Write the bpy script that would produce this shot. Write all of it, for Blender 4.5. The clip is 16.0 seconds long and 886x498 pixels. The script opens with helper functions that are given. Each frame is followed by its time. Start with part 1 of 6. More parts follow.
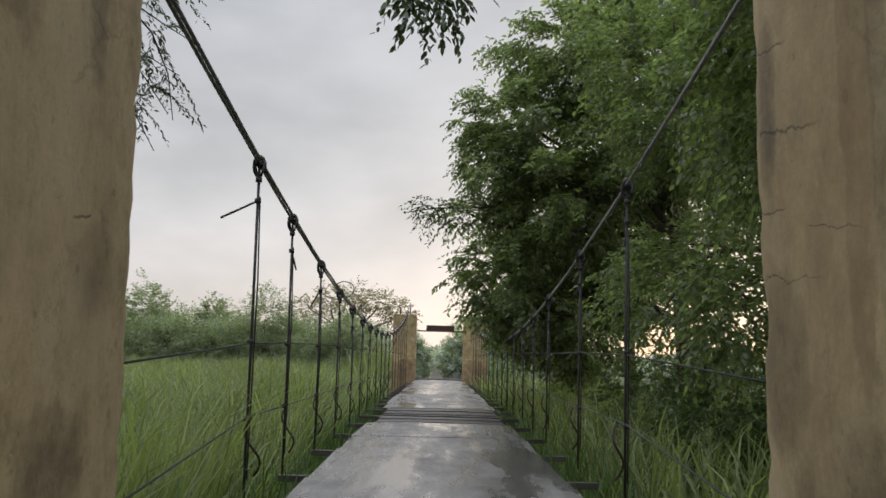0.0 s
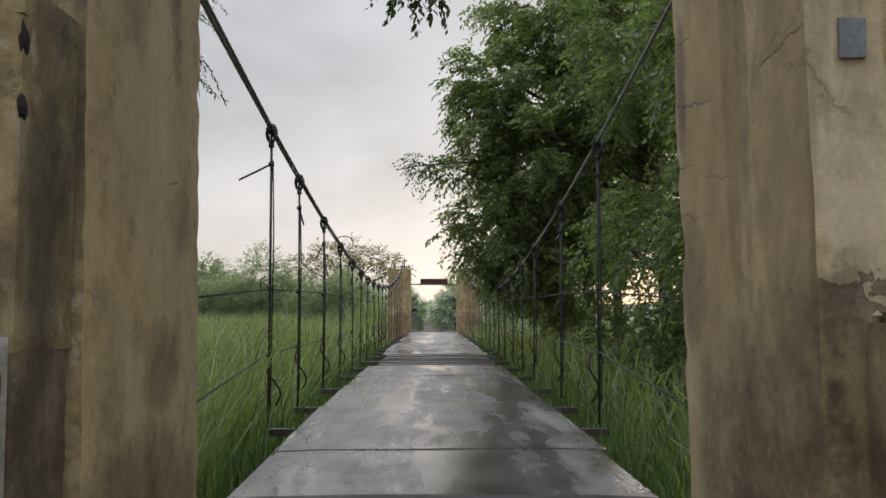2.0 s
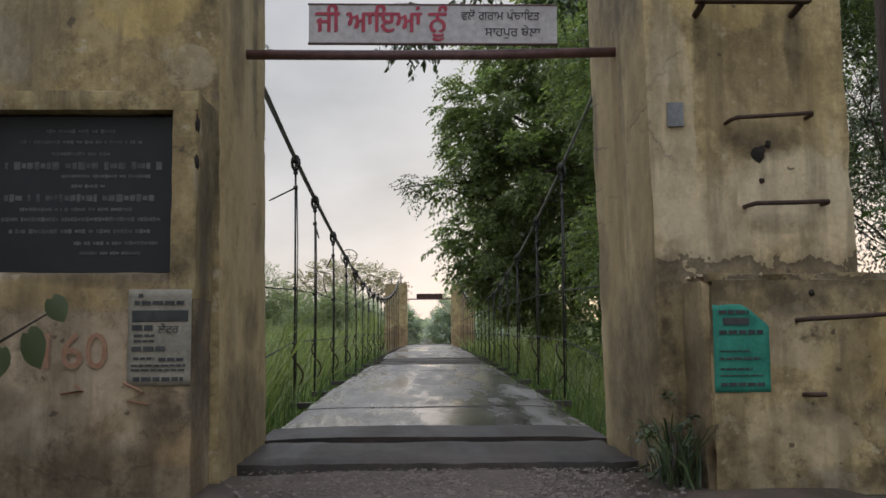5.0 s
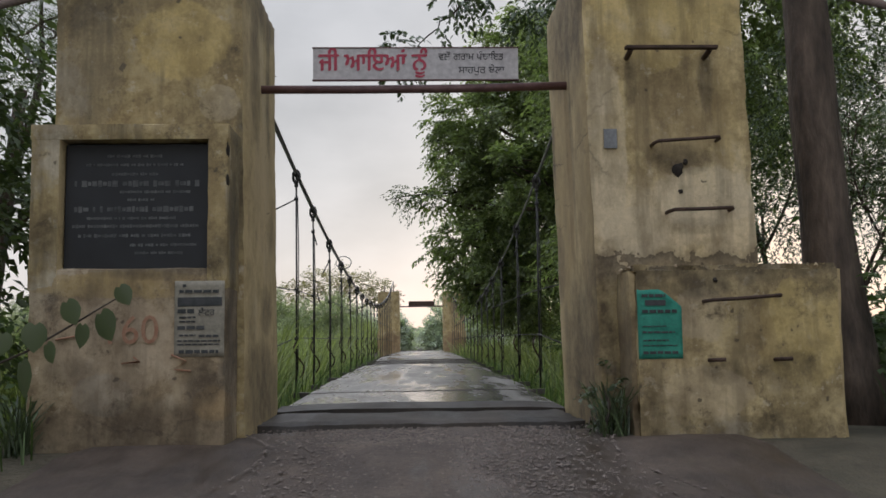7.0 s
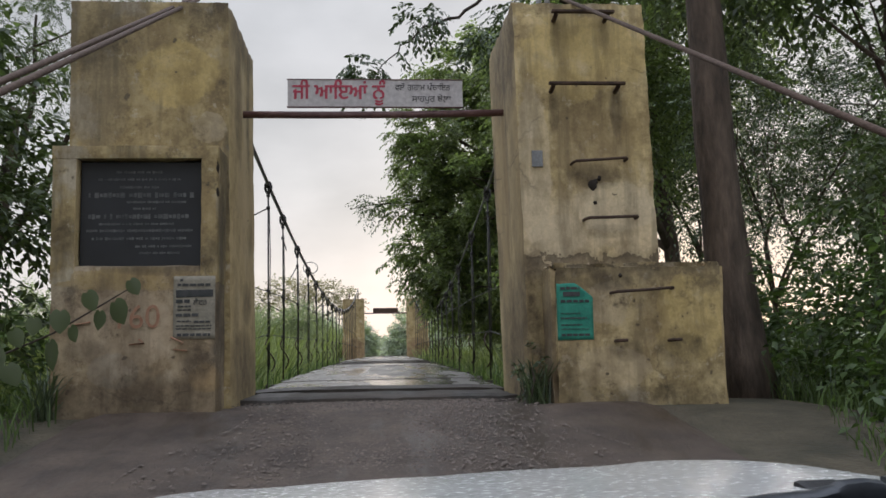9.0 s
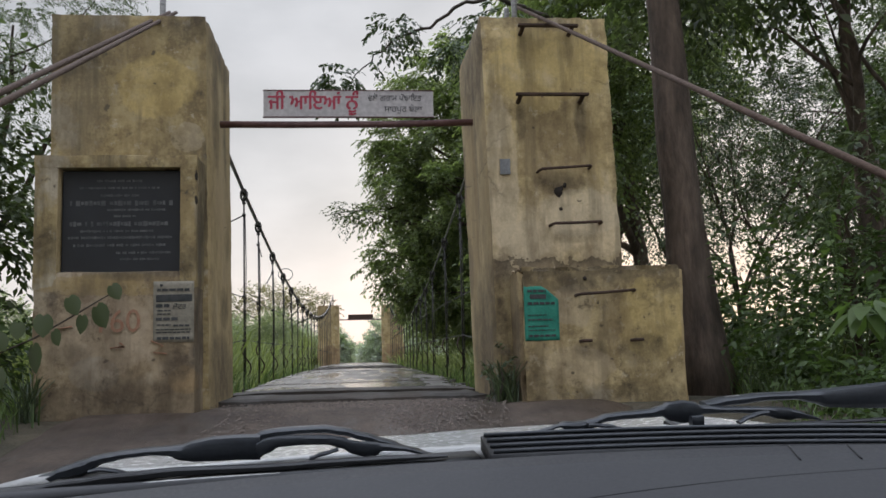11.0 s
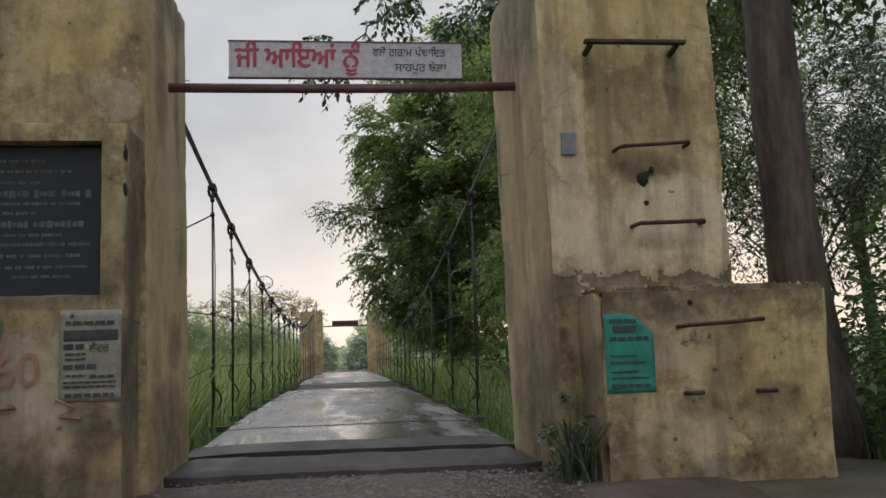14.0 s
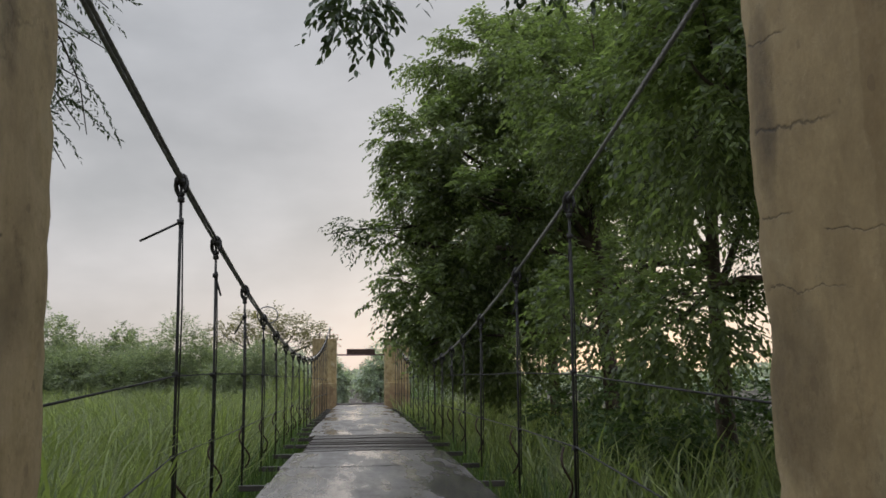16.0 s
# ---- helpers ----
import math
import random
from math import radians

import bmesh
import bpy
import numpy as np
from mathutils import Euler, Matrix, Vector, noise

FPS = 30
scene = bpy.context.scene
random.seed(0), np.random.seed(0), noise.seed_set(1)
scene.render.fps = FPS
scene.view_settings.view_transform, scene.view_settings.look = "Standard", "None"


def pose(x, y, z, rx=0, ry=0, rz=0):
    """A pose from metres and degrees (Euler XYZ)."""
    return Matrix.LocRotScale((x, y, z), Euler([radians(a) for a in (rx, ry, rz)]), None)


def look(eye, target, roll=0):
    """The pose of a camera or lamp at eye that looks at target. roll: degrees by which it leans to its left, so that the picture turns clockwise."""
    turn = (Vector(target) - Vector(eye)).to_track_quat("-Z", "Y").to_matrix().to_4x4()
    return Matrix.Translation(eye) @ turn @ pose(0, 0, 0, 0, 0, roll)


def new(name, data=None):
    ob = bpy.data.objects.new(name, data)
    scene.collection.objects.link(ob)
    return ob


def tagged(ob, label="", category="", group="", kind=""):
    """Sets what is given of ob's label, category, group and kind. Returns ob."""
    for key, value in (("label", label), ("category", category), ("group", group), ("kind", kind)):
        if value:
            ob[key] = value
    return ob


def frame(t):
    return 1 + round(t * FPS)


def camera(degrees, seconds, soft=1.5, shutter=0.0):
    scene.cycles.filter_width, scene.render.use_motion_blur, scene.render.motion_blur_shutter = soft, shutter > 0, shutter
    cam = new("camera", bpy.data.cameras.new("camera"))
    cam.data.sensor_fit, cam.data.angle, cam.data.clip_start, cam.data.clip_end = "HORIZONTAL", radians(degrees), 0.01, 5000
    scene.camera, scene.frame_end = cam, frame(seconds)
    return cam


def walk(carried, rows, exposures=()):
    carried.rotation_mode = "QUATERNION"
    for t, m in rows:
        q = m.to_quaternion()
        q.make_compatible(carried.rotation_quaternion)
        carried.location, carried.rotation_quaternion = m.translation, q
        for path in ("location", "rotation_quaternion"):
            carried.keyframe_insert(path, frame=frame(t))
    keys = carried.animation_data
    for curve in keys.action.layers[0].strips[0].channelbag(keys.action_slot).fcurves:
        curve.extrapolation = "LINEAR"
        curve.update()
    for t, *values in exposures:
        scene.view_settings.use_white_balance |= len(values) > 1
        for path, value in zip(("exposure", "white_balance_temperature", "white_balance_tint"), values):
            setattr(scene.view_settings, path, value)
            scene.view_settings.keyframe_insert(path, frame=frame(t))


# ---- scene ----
cam = camera(51.1, 16.0, 1.6)
PATH = [
    (0, (-0.235, -1.883, 1.512), (-0.203, 0.104, 1.741), 1.6),
    (0.5, (-0.245, -1.94, 1.512), (-0.208, 0.049, 1.71), 1.1),
    (1, (-0.233, -2.065, 1.491), (-0.192, -0.073, 1.671), 1.0),
    (1.5, (-0.259, -2.532, 1.401), (-0.21, -0.539, 1.557), 0.7),
    (2, (-0.266, -2.959, 1.372), (-0.215, -0.964, 1.505), 0.1),
    (2.5, (-0.285, -3.337, 1.297), (-0.227, -1.342, 1.424), -0.1),
    (3, (-0.3, -3.76, 1.287), (-0.235, -1.765, 1.413), -0.3),
    (3.5, (-0.314, -4.054, 1.234), (-0.247, -2.06, 1.378), -0.3),
    (4, (-0.294, -4.376, 1.213), (-0.235, -2.383, 1.366), -0.3),
    (6.5, (-0.272, -5.873, 0.925), (-0.2, -3.884, 1.122), -0.6),
    (7, (-0.243, -6.183, 0.923), (-0.166, -4.194, 1.116), -0.8),
    (7.5, (-0.212, -6.421, 0.844), (-0.114, -4.435, 1.051), -0.7),
    (8, (-0.22, -6.82, 0.798), (-0.094, -4.834, 0.999), -1.2),
    (8.5, (-0.186, -7.146, 0.777), (-0.045, -5.161, 0.982), -1.1),
    (9, (-0.205, -7.406, 0.742), (-0.053, -5.423, 0.953), -1.0),
    (11.5, (-0.198, -7.686, 0.699), (0.024, -5.711, 0.923), -1.5),
    (12, (-0.218, -7.604, 0.716), (0.02, -5.631, 0.935), -1.5),
    (12.5, (-0.218, -7.202, 0.751), (0.029, -5.229, 0.968), -1.6),
    (13, (-0.28, -6.545, 0.808), (-0.034, -4.573, 1.036), -1.7),
    (13.5, (-0.287, -5.965, 0.917), (-0.043, -3.993, 1.138), -1.9),
    (14, (-0.301, -5.386, 1.017), (-0.057, -3.414, 1.244), -1.7),
    (14.5, (-0.333, -4.55, 1.149), (-0.09, -2.579, 1.387), -1.8),
    (15, (-0.363, -3.474, 1.287), (-0.127, -1.505, 1.55), -1.3),
    (15.5, (-0.392, -2.52, 1.442), (-0.166, -0.549, 1.694), -0.95),
    (16, (-0.412, -1.48, 1.536), (-0.198, 0.489, 1.813), -0.45),
]
walk(cam, [(t, look(eye, target, roll)) for t, eye, target, roll in PATH],
     [(0, -0.06, 6100, 13), (1.5, 0.0, 6100, 13), (2.5, -0.10, 6100, 13), (3.5, -0.20, 6080, 13), (4, -0.20, 6080, 13), (6.5, 0.09, 6100, 13), (7, -0.05, 6100, 13), (8.5, 0.05, 6100, 13), (12, 0.09, 6100, 13),
      (13, 0.06, 6100, 13), (13.5, -0.08, 6100, 13), (14.5, -0.04, 6100, 13), (15.5, -0.18, 6080, 13), (16, -0.30, 6100, 13)])

# ---- world, sun, exposure ----
world = bpy.data.worlds.new("world")
scene.world = world
world.use_nodes = True
wn, wl = world.node_tree.nodes, world.node_tree.links
wn.clear()
w_out = wn.new("ShaderNodeOutputWorld")
w_sky = wn.new("ShaderNodeTexSky")
w_sky.sky_type = "NISHITA"
w_sky.sun_disc = False
w_sky.sun_elevation, w_sky.sun_rotation = radians(7), radians(17)
w_bg_sky = wn.new("ShaderNodeBackground")
w_bg_sky.inputs["Strength"].default_value = 0.012
wl.new(w_sky.outputs["Color"], w_bg_sky.inputs["Color"])
# overcast layer: soft clouds over a paler, warmer band at the horizon
w_tc = wn.new("ShaderNodeTexCoord")
w_sep = wn.new("ShaderNodeSeparateXYZ")
wl.new(w_tc.outputs["Generated"], w_sep.inputs[0])
w_ramp = wn.new("ShaderNodeValToRGB")
w_ramp.color_ramp.elements[0].position = 0.0
w_ramp.color_ramp.elements[0].color = (0.775, 0.72, 0.668, 1)
w_ramp.color_ramp.elements[1].position = 1.0
w_ramp.color_ramp.elements[1].color = (1.66, 1.77, 1.94, 1)
for pos, col in ((0.08, (0.745, 0.70, 0.652, 1)), (0.18, (0.64, 0.625, 0.592, 1)), (0.34, (0.555, 0.555, 0.538, 1)), (0.48, (0.64, 0.64, 0.62, 1)), (0.75, (1.29, 1.36, 1.46, 1))):
    e = w_ramp.color_ramp.elements.new(pos)
    e.color = col
wl.new(w_sep.outputs["Z"], w_ramp.inputs["Fac"])
w_map = wn.new("ShaderNodeMapping")
w_map.inputs["Scale"].default_value = (3.0, 3.0, 6.0)
wl.new(w_tc.outputs["Generated"], w_map.inputs["Vector"])
w_noise = wn.new("ShaderNodeTexNoise")
w_noise.inputs["Scale"].default_value = 1.6
w_noise.inputs["Detail"].default_value = 6
w_noise.inputs["Roughness"].default_value = 0.5
wl.new(w_map.outputs["Vector"], w_noise.inputs["Vector"])
w_cr = wn.new("ShaderNodeValToRGB")
w_cr.color_ramp.elements[0].position, w_cr.color_ramp.elements[0].color = 0.35, (0.855, 0.858, 0.862, 1)
w_cr.color_ramp.elements[1].position, w_cr.color_ramp.elements[1].color = 0.68, (1.14, 1.13, 1.13, 1)
wl.new(w_noise.outputs["Fac"], w_cr.inputs["Fac"])
w_mul = wn.new("ShaderNodeMix")
w_mul.data_type, w_mul.blend_type = "RGBA", "MULTIPLY"
w_mul.inputs["Factor"].default_value = 1.0
wl.new(w_ramp.outputs["Color"], w_mul.inputs["A"])
wl.new(w_cr.outputs["Color"], w_mul.inputs["B"])
w_bg_cloud = wn.new("ShaderNodeBackground")
w_bg_cloud.inputs["Strength"].default_value = 1.0
wl.new(w_mul.outputs["Result"], w_bg_cloud.inputs["Color"])
w_add = wn.new("ShaderNodeAddShader")
wl.new(w_bg_sky.outputs[0], w_add.inputs[0])
wl.new(w_bg_cloud.outputs[0], w_add.inputs[1])
wl.new(w_add.outputs[0], w_out.inputs["Surface"])

sun = new("sun", bpy.data.lights.new("sun", "SUN"))
sun.data.energy, sun.data.angle, sun.data.color = 0.6, radians(14), (1.0, 0.90, 0.78)
sun.matrix_world = look((17.5, 57.4, 7.4), (0, 0, 0))

# ---- materials ----
def node_mat(name):
    m = bpy.data.materials.new(name)
    m.use_nodes = True
    return m, m.node_tree.nodes, m.node_tree.links, m.node_tree.nodes["Principled BSDF"]


def noise_node(nt, links, scale, detail=5, rough=0.55, stretch=(1, 1, 1), coord="Object"):
    tc = nt.new("ShaderNodeTexCoord")
    mp = nt.new("ShaderNodeMapping")
    mp.inputs["Scale"].default_value = stretch
    links.new(tc.outputs[coord], mp.inputs["Vector"])
    n = nt.new("ShaderNodeTexNoise")
    n.inputs["Scale"].default_value, n.inputs["Detail"].default_value, n.inputs["Roughness"].default_value = scale, detail, rough
    links.new(mp.outputs["Vector"], n.inputs["Vector"])
    return n.outputs["Fac"]


def ramp_node(nt, links, fac, stops):
    r = nt.new("ShaderNodeValToRGB")
    els = r.color_ramp.elements
    while len(els) < len(stops):
        els.new(0.5)
    for e, (p, c) in zip(els, stops):
        e.position, e.color = p, (*c, 1) if len(c) == 3 else c
    links.new(fac, r.inputs["Fac"])
    return r.outputs["Color"]


def mix_node(nt, links, fac, a, b, mode="MIX"):
    m = nt.new("ShaderNodeMix")
    m.data_type, m.blend_type = "RGBA", mode
    for socket, v in (("Factor", fac), ("A", a), ("B", b)):
        if isinstance(v, (int, float)):
            m.inputs[socket].default_value = v
        elif isinstance(v, tuple):
            m.inputs[socket].default_value = (*v, 1)
        else:
            links.new(v, m.inputs[socket])
    return m.outputs["Result"]


def grey(v):
    return (v, v, v)


def bump_node(nt, links, bsdf, height, strength, distance):
    b = nt.new("ShaderNodeBump")
    b.inputs["Strength"].default_value, b.inputs["Distance"].default_value = strength, distance
    links.new(height, b.inputs["Height"])
    links.new(b.outputs["Normal"], bsdf.inputs["Normal"])


def simple(name, col_a, col_b, scale, rough=0.7, metal=0.0, bump=0.2, dist=0.004, fine=6.0, stretch=(1, 1, 1)):
    """Two-scale mottled surface between two colours."""
    m, nt, links, bsdf = node_mat(name)
    big = noise_node(nt, links, scale, stretch=stretch)
    small = noise_node(nt, links, scale * fine, 4, stretch=stretch)
    c = ramp_node(nt, links, big, [(0.3, col_a), (0.7, col_b)])
    g = ramp_node(nt, links, small, [(0.25, grey(0.75)), (0.75, grey(1.15))])
    links.new(mix_node(nt, links, 1.0, c, g, "MULTIPLY"), bsdf.inputs["Base Color"])
    rr = ramp_node(nt, links, small, [(0.2, grey(max(rough - 0.12, 0.03))), (0.8, grey(min(rough + 0.1, 1)))])
    links.new(rr, bsdf.inputs["Roughness"])
    bsdf.inputs["Metallic"].default_value = metal
    bump_node(nt, links, bsdf, small, bump, dist)
    return m


def height_mask(nt, links, lo, hi, ragged, scale):
    tc = nt.new("ShaderNodeTexCoord")
    sp = nt.new("ShaderNodeSeparateXYZ")
    links.new(tc.outputs["Object"], sp.inputs[0])
    nz = noise_node(nt, links, scale, 6, 0.65)
    sh = nt.new("ShaderNodeMath")
    sh.operation = "MULTIPLY_ADD"
    links.new(nz, sh.inputs[0])
    sh.inputs[1].default_value = ragged * 2
    links.new(sp.outputs["Z"], sh.inputs[2])
    mr = nt.new("ShaderNodeMapRange")
    mr.inputs["From Min"].default_value, mr.inputs["From Max"].default_value = lo + ragged - 0.3, hi + ragged + 0.3
    links.new(sh.outputs[0], mr.inputs["Value"])
    w = 0.3 / (hi - lo + 0.6)
    return ramp_node(nt, links, mr.outputs["Result"], [(0.6 * w, grey(0)), (1.4 * w, grey(0.9)), (1 - 1.4 * w, grey(0.9)), (1 - 0.6 * w, grey(0))])


def crack_lines(nt, links, scale, width, depth, warp_scale=2.4, cover=0.5):
    """Thin broken lines along warped cell borders."""
    vor = nt.new("ShaderNodeTexVoronoi")
    vor.feature = "DISTANCE_TO_EDGE"
    vor.inputs["Scale"].default_value = scale
    tc = nt.new("ShaderNodeTexCoord")
    warp = nt.new("ShaderNodeTexNoise")
    warp.inputs["Scale"].default_value, warp.inputs["Detail"].default_value, warp.inputs["Roughness"].default_value = warp_scale, 8, 0.65
    links.new(tc.outputs["Object"], warp.inputs["Vector"])
    links.new(mix_node(nt, links, 0.35, tc.outputs["Object"], warp.outputs["Color"]), vor.inputs["Vector"])
    line = ramp_node(nt, links, vor.outputs["Distance"], [(0.0, grey(depth)), (width, grey(0))])
    broken = ramp_node(nt, links, noise_node(nt, links, 1.1 * scale ** 0.5, 4), [(cover, grey(0)), (cover + 0.06, grey(1))])
    return mix_node(nt, links, 1.0, line, broken, "MULTIPLY")


def crack_at(nt, links, sign, y0, y1, z0, z1, width, wobble=0.10):
    """One crack across an inner pillar face, from (y0, z0) to (y1, z1); sign picks the pillar."""
    tc = nt.new("ShaderNodeTexCoord")
    sp = nt.new("ShaderNodeSeparateXYZ")
    links.new(tc.outputs["Object"], sp.inputs[0])
    nz = noise_node(nt, links, 6.0, 7, 0.7)

    def op(kind, a, b, c=None):
        m = nt.new("ShaderNodeMath")
        m.operation = kind
        for k, v in enumerate((a, b, c)):
            if isinstance(v, (int, float)):
                m.inputs[k].default_value = v
            elif v is not None:
                links.new(v, m.inputs[k])
        return m.outputs[0]

    slope = (z1 - z0) / (y1 - y0)
    line = op("MULTIPLY_ADD", sp.outputs["Y"], slope, z0 - slope * y0 - 0.5 * wobble)
    line = op("MULTIPLY_ADD", nz, wobble, line)
    gap = op("ABSOLUTE", op("SUBTRACT", sp.outputs["Z"], line), 0)
    f = ramp_node(nt, links, gap, [(0.0, grey(0.75)), (width * 0.45, grey(0.5)), (width, grey(0))])
    along = op("DIVIDE", op("SUBTRACT", sp.outputs["Y"], y0), y1 - y0)
    f = mix_node(nt, links, 1.0, f, ramp_node(nt, links, along, [(0.0, grey(0)), (0.06, grey(1)), (0.8, grey(0.8)), (1.0, grey(0))]), "MULTIPLY")
    return mix_node(nt, links, 1.0, f, op("GREATER_THAN", op("MULTIPLY", sp.outputs["X"], sign), 0), "MULTIPLY")


def blob_mask(nt, links, at, size, ragged=0.5, hard=False):
    """A ragged stain about a place on the wall."""
    tc = nt.new("ShaderNodeTexCoord")
    warp = nt.new("ShaderNodeTexNoise")
    warp.inputs["Scale"].default_value, warp.inputs["Detail"].default_value, warp.inputs["Roughness"].default_value = 3.2, 9, 0.7
    links.new(tc.outputs["Object"], warp.inputs["Vector"])
    off = nt.new("ShaderNodeVectorMath")
    off.operation = "MULTIPLY_ADD"
    links.new(warp.outputs["Color"], off.inputs[0])
    ry = ragged * min(size[1], 0.3)
    off.inputs[1].default_value = (ragged * size[0] * 2, ry * 2, ragged * size[2] * 2)
    links.new(tc.outputs["Object"], off.inputs[2])
    mp = nt.new("ShaderNodeMapping")
    mp.vector_type = "TEXTURE"
    mp.inputs["Location"].default_value = (at[0] + ragged * size[0], at[1] + ry, at[2] + ragged * size[2])
    mp.inputs["Scale"].default_value = size
    links.new(off.outputs[0], mp.inputs["Vector"])
    g = nt.new("ShaderNodeTexGradient")
    g.gradient_type = "SPHERICAL"
    links.new(mp.outputs["Vector"], g.inputs["Vector"])
    return ramp_node(nt, links, g.outputs["Fac"], [(0.10, grey(0)), (0.17, grey(0.85)), (0.5, grey(1))] if hard else [(0.0, grey(0)), (0.22, grey(0.55)), (0.6, grey(0.9))])


def plaster(name, base_a, base_b, pale, dark, streak=0.5, pale_at=0.60, mould_at=0.62, cracks=0.35, cream=None, band=None, stains_shade=(), flake=0.6, grain=1.0, patches=(), breaks=(), grime=1.0):
    """Old limewashed plaster: flaked patches, mould blots, specks, rain streaks, cracks at two sizes."""
    m, nt, links, bsdf = node_mat(name)
    big = noise_node(nt, links, 1.7, 8, 0.62)
    mid = noise_node(nt, links, 4.6, 12, 0.74)
    fine = noise_node(nt, links, 46, 6, 0.7)
    speck = noise_node(nt, links, 17, 10, 0.78)
    drip = noise_node(nt, links, 3.4, 5, 0.6, stretch=(1.8, 1.8, 0.13))
    blot = noise_node(nt, links, 3.0, 13, 0.80)
    c = ramp_node(nt, links, mid, [(0.33, tuple(v * (1 - 0.5 * grain) for v in base_a)), (0.44, base_a), (0.55, base_b), (0.68, tuple(0.45 * u + 0.55 * v for u, v in zip(base_b, pale)))])
    # flakes: the wash has come off with a hard, ragged outline
    lost = ramp_node(nt, links, big, [(pale_at - 0.05, grey(0)), (pale_at + 0.03, grey(1))])
    c = mix_node(nt, links, lost, c, pale)
    chips = noise_node(nt, links, 7.5, 10, 0.72)
    c = mix_node(nt, links, ramp_node(nt, links, chips, [(0.585, grey(0)), (0.600, grey(flake))]), c, tuple(min(1, v * 1.18) for v in pale))
    c = mix_node(nt, links, ramp_node(nt, links, chips, [(0.36, grey(0.75 * grain)), (0.385, grey(0))]), c, tuple(v * 1.5 for v in dark))
    if cream:
        # zone where the colour wash has gone and pale undercoat shows, with a ragged outline
        c = mix_node(nt, links, height_mask(nt, links, cream[0], cream[1], 0.55, 1.9), c, mix_node(nt, links, ramp_node(nt, links, mid, [(0.40, grey(0)), (0.58, grey(1))]), (0.50, 0.388, 0.232), (0.72, 0.585, 0.372)))
    for at, size, col, amount in patches:
        # a place where another coat shows, broken up by worn spots
        f = mix_node(nt, links, 1.0, blob_mask(nt, links, at, size, 0.55, True), ramp_node(nt, links, blot, [(0.40, grey(amount)), (0.62, grey(amount * 0.45))]), "MULTIPLY")
        c = mix_node(nt, links, f, c, mix_node(nt, links, mid, tuple(v * 0.72 for v in col), tuple(min(1, v * 1.25) for v in col)))
    if band:
        c = mix_node(nt, links, height_mask(nt, links, band[0], band[1], 0.30, 4.5), c, dark)
    for at, size, amount in stains_shade:
        f = mix_node(nt, links, 1.0, blob_mask(nt, links, at, size), grey(amount), "MULTIPLY")
        f = mix_node(nt, links, 1.0, f, ramp_node(nt, links, mid, [(0.38, grey(1.0)), (0.66, grey(0.5))]), "MULTIPLY")
        c = mix_node(nt, links, f, c, tuple(v * 0.75 for v in dark))
    # broad smears of damp grime, drawn out downwards
    smear = noise_node(nt, links, 2.4, 11, 0.70, stretch=(1.3, 1.3, 0.55))
    c = mix_node(nt, links, 1.0, c, ramp_node(nt, links, smear, [(0.36, grey(1 + 0.14 * grime)), (0.50, grey(1.0)), (0.60, (1 - 0.26 * grime, 1 - 0.28 * grime, 1 - 0.31 * grime))]), "MULTIPLY")
    mould = ramp_node(nt, links, blot, [(mould_at - 0.03, grey(0)), (mould_at + 0.09, grey(0.85))])
    c = mix_node(nt, links, mould, c, dark)
    st = ramp_node(nt, links, drip, [(0.50, grey(0)), (0.62, grey(streak))])
    st = mix_node(nt, links, 1.0, st, ramp_node(nt, links, mid, [(0.36, grey(0.25)), (0.58, grey(1.0))]), "MULTIPLY")
    c = mix_node(nt, links, st, c, dark)
    c = mix_node(nt, links, ramp_node(nt, links, speck, [(0.30, grey(0.85 * grain)), (0.37, grey(0))]), c, tuple(v * 0.7 for v in dark))
    # hand-sized brown smudges, and pock marks where the coat has popped off
    smudge = ramp_node(nt, links, noise_node(nt, links, 5.5, 4, 0.55), [(0.54, grey(0)), (0.68, grey(0.42 * grime))])
    c = mix_node(nt, links, smudge, c, tuple(0.55 * u + 0.45 * v for u, v in zip(base_a, dark)))
    pock = ramp_node(nt, links, noise_node(nt, links, 11, 2, 0.4), [(0.715, grey(0)), (0.735, grey(0.8 * grime))])
    c = mix_node(nt, links, pock, c, tuple(v * 1.3 for v in dark))
    line = crack_lines(nt, links, 1.15, 0.011, cracks)
    hair = crack_lines(nt, links, 3.1, 0.010, min(1.0, cracks * 1.2), 6.0, 0.60)
    line = mix_node(nt, links, 1.0, line, hair, "ADD")
    for b in breaks:
        line = mix_node(nt, links, 1.0, line, crack_at(nt, links, *b), "ADD")
    c = mix_node(nt, links, line, c, (0.03, 0.024, 0.018))
    g = ramp_node(nt, links, fine, [(0.30, grey(1 - 0.15 * grain)), (0.70, grey(1 + 0.09 * grain))])
    c = mix_node(nt, links, 1.0, c, g, "MULTIPLY")
    links.new(c, bsdf.inputs["Base Color"])
    links.new(ramp_node(nt, links, mid, [(0.2, grey(0.62)), (0.8, grey(0.92))]), bsdf.inputs["Roughness"])
    h = mix_node(nt, links, 0.45, mid, fine)
    h = mix_node(nt, links, 0.35, h, ramp_node(nt, links, chips, [(0.57, grey(1)), (0.60, grey(0))]))
    h = mix_node(nt, links, line, h, (0, 0, 0))
    bump_node(nt, links, bsdf, h, 0.40, 0.012)
    return m


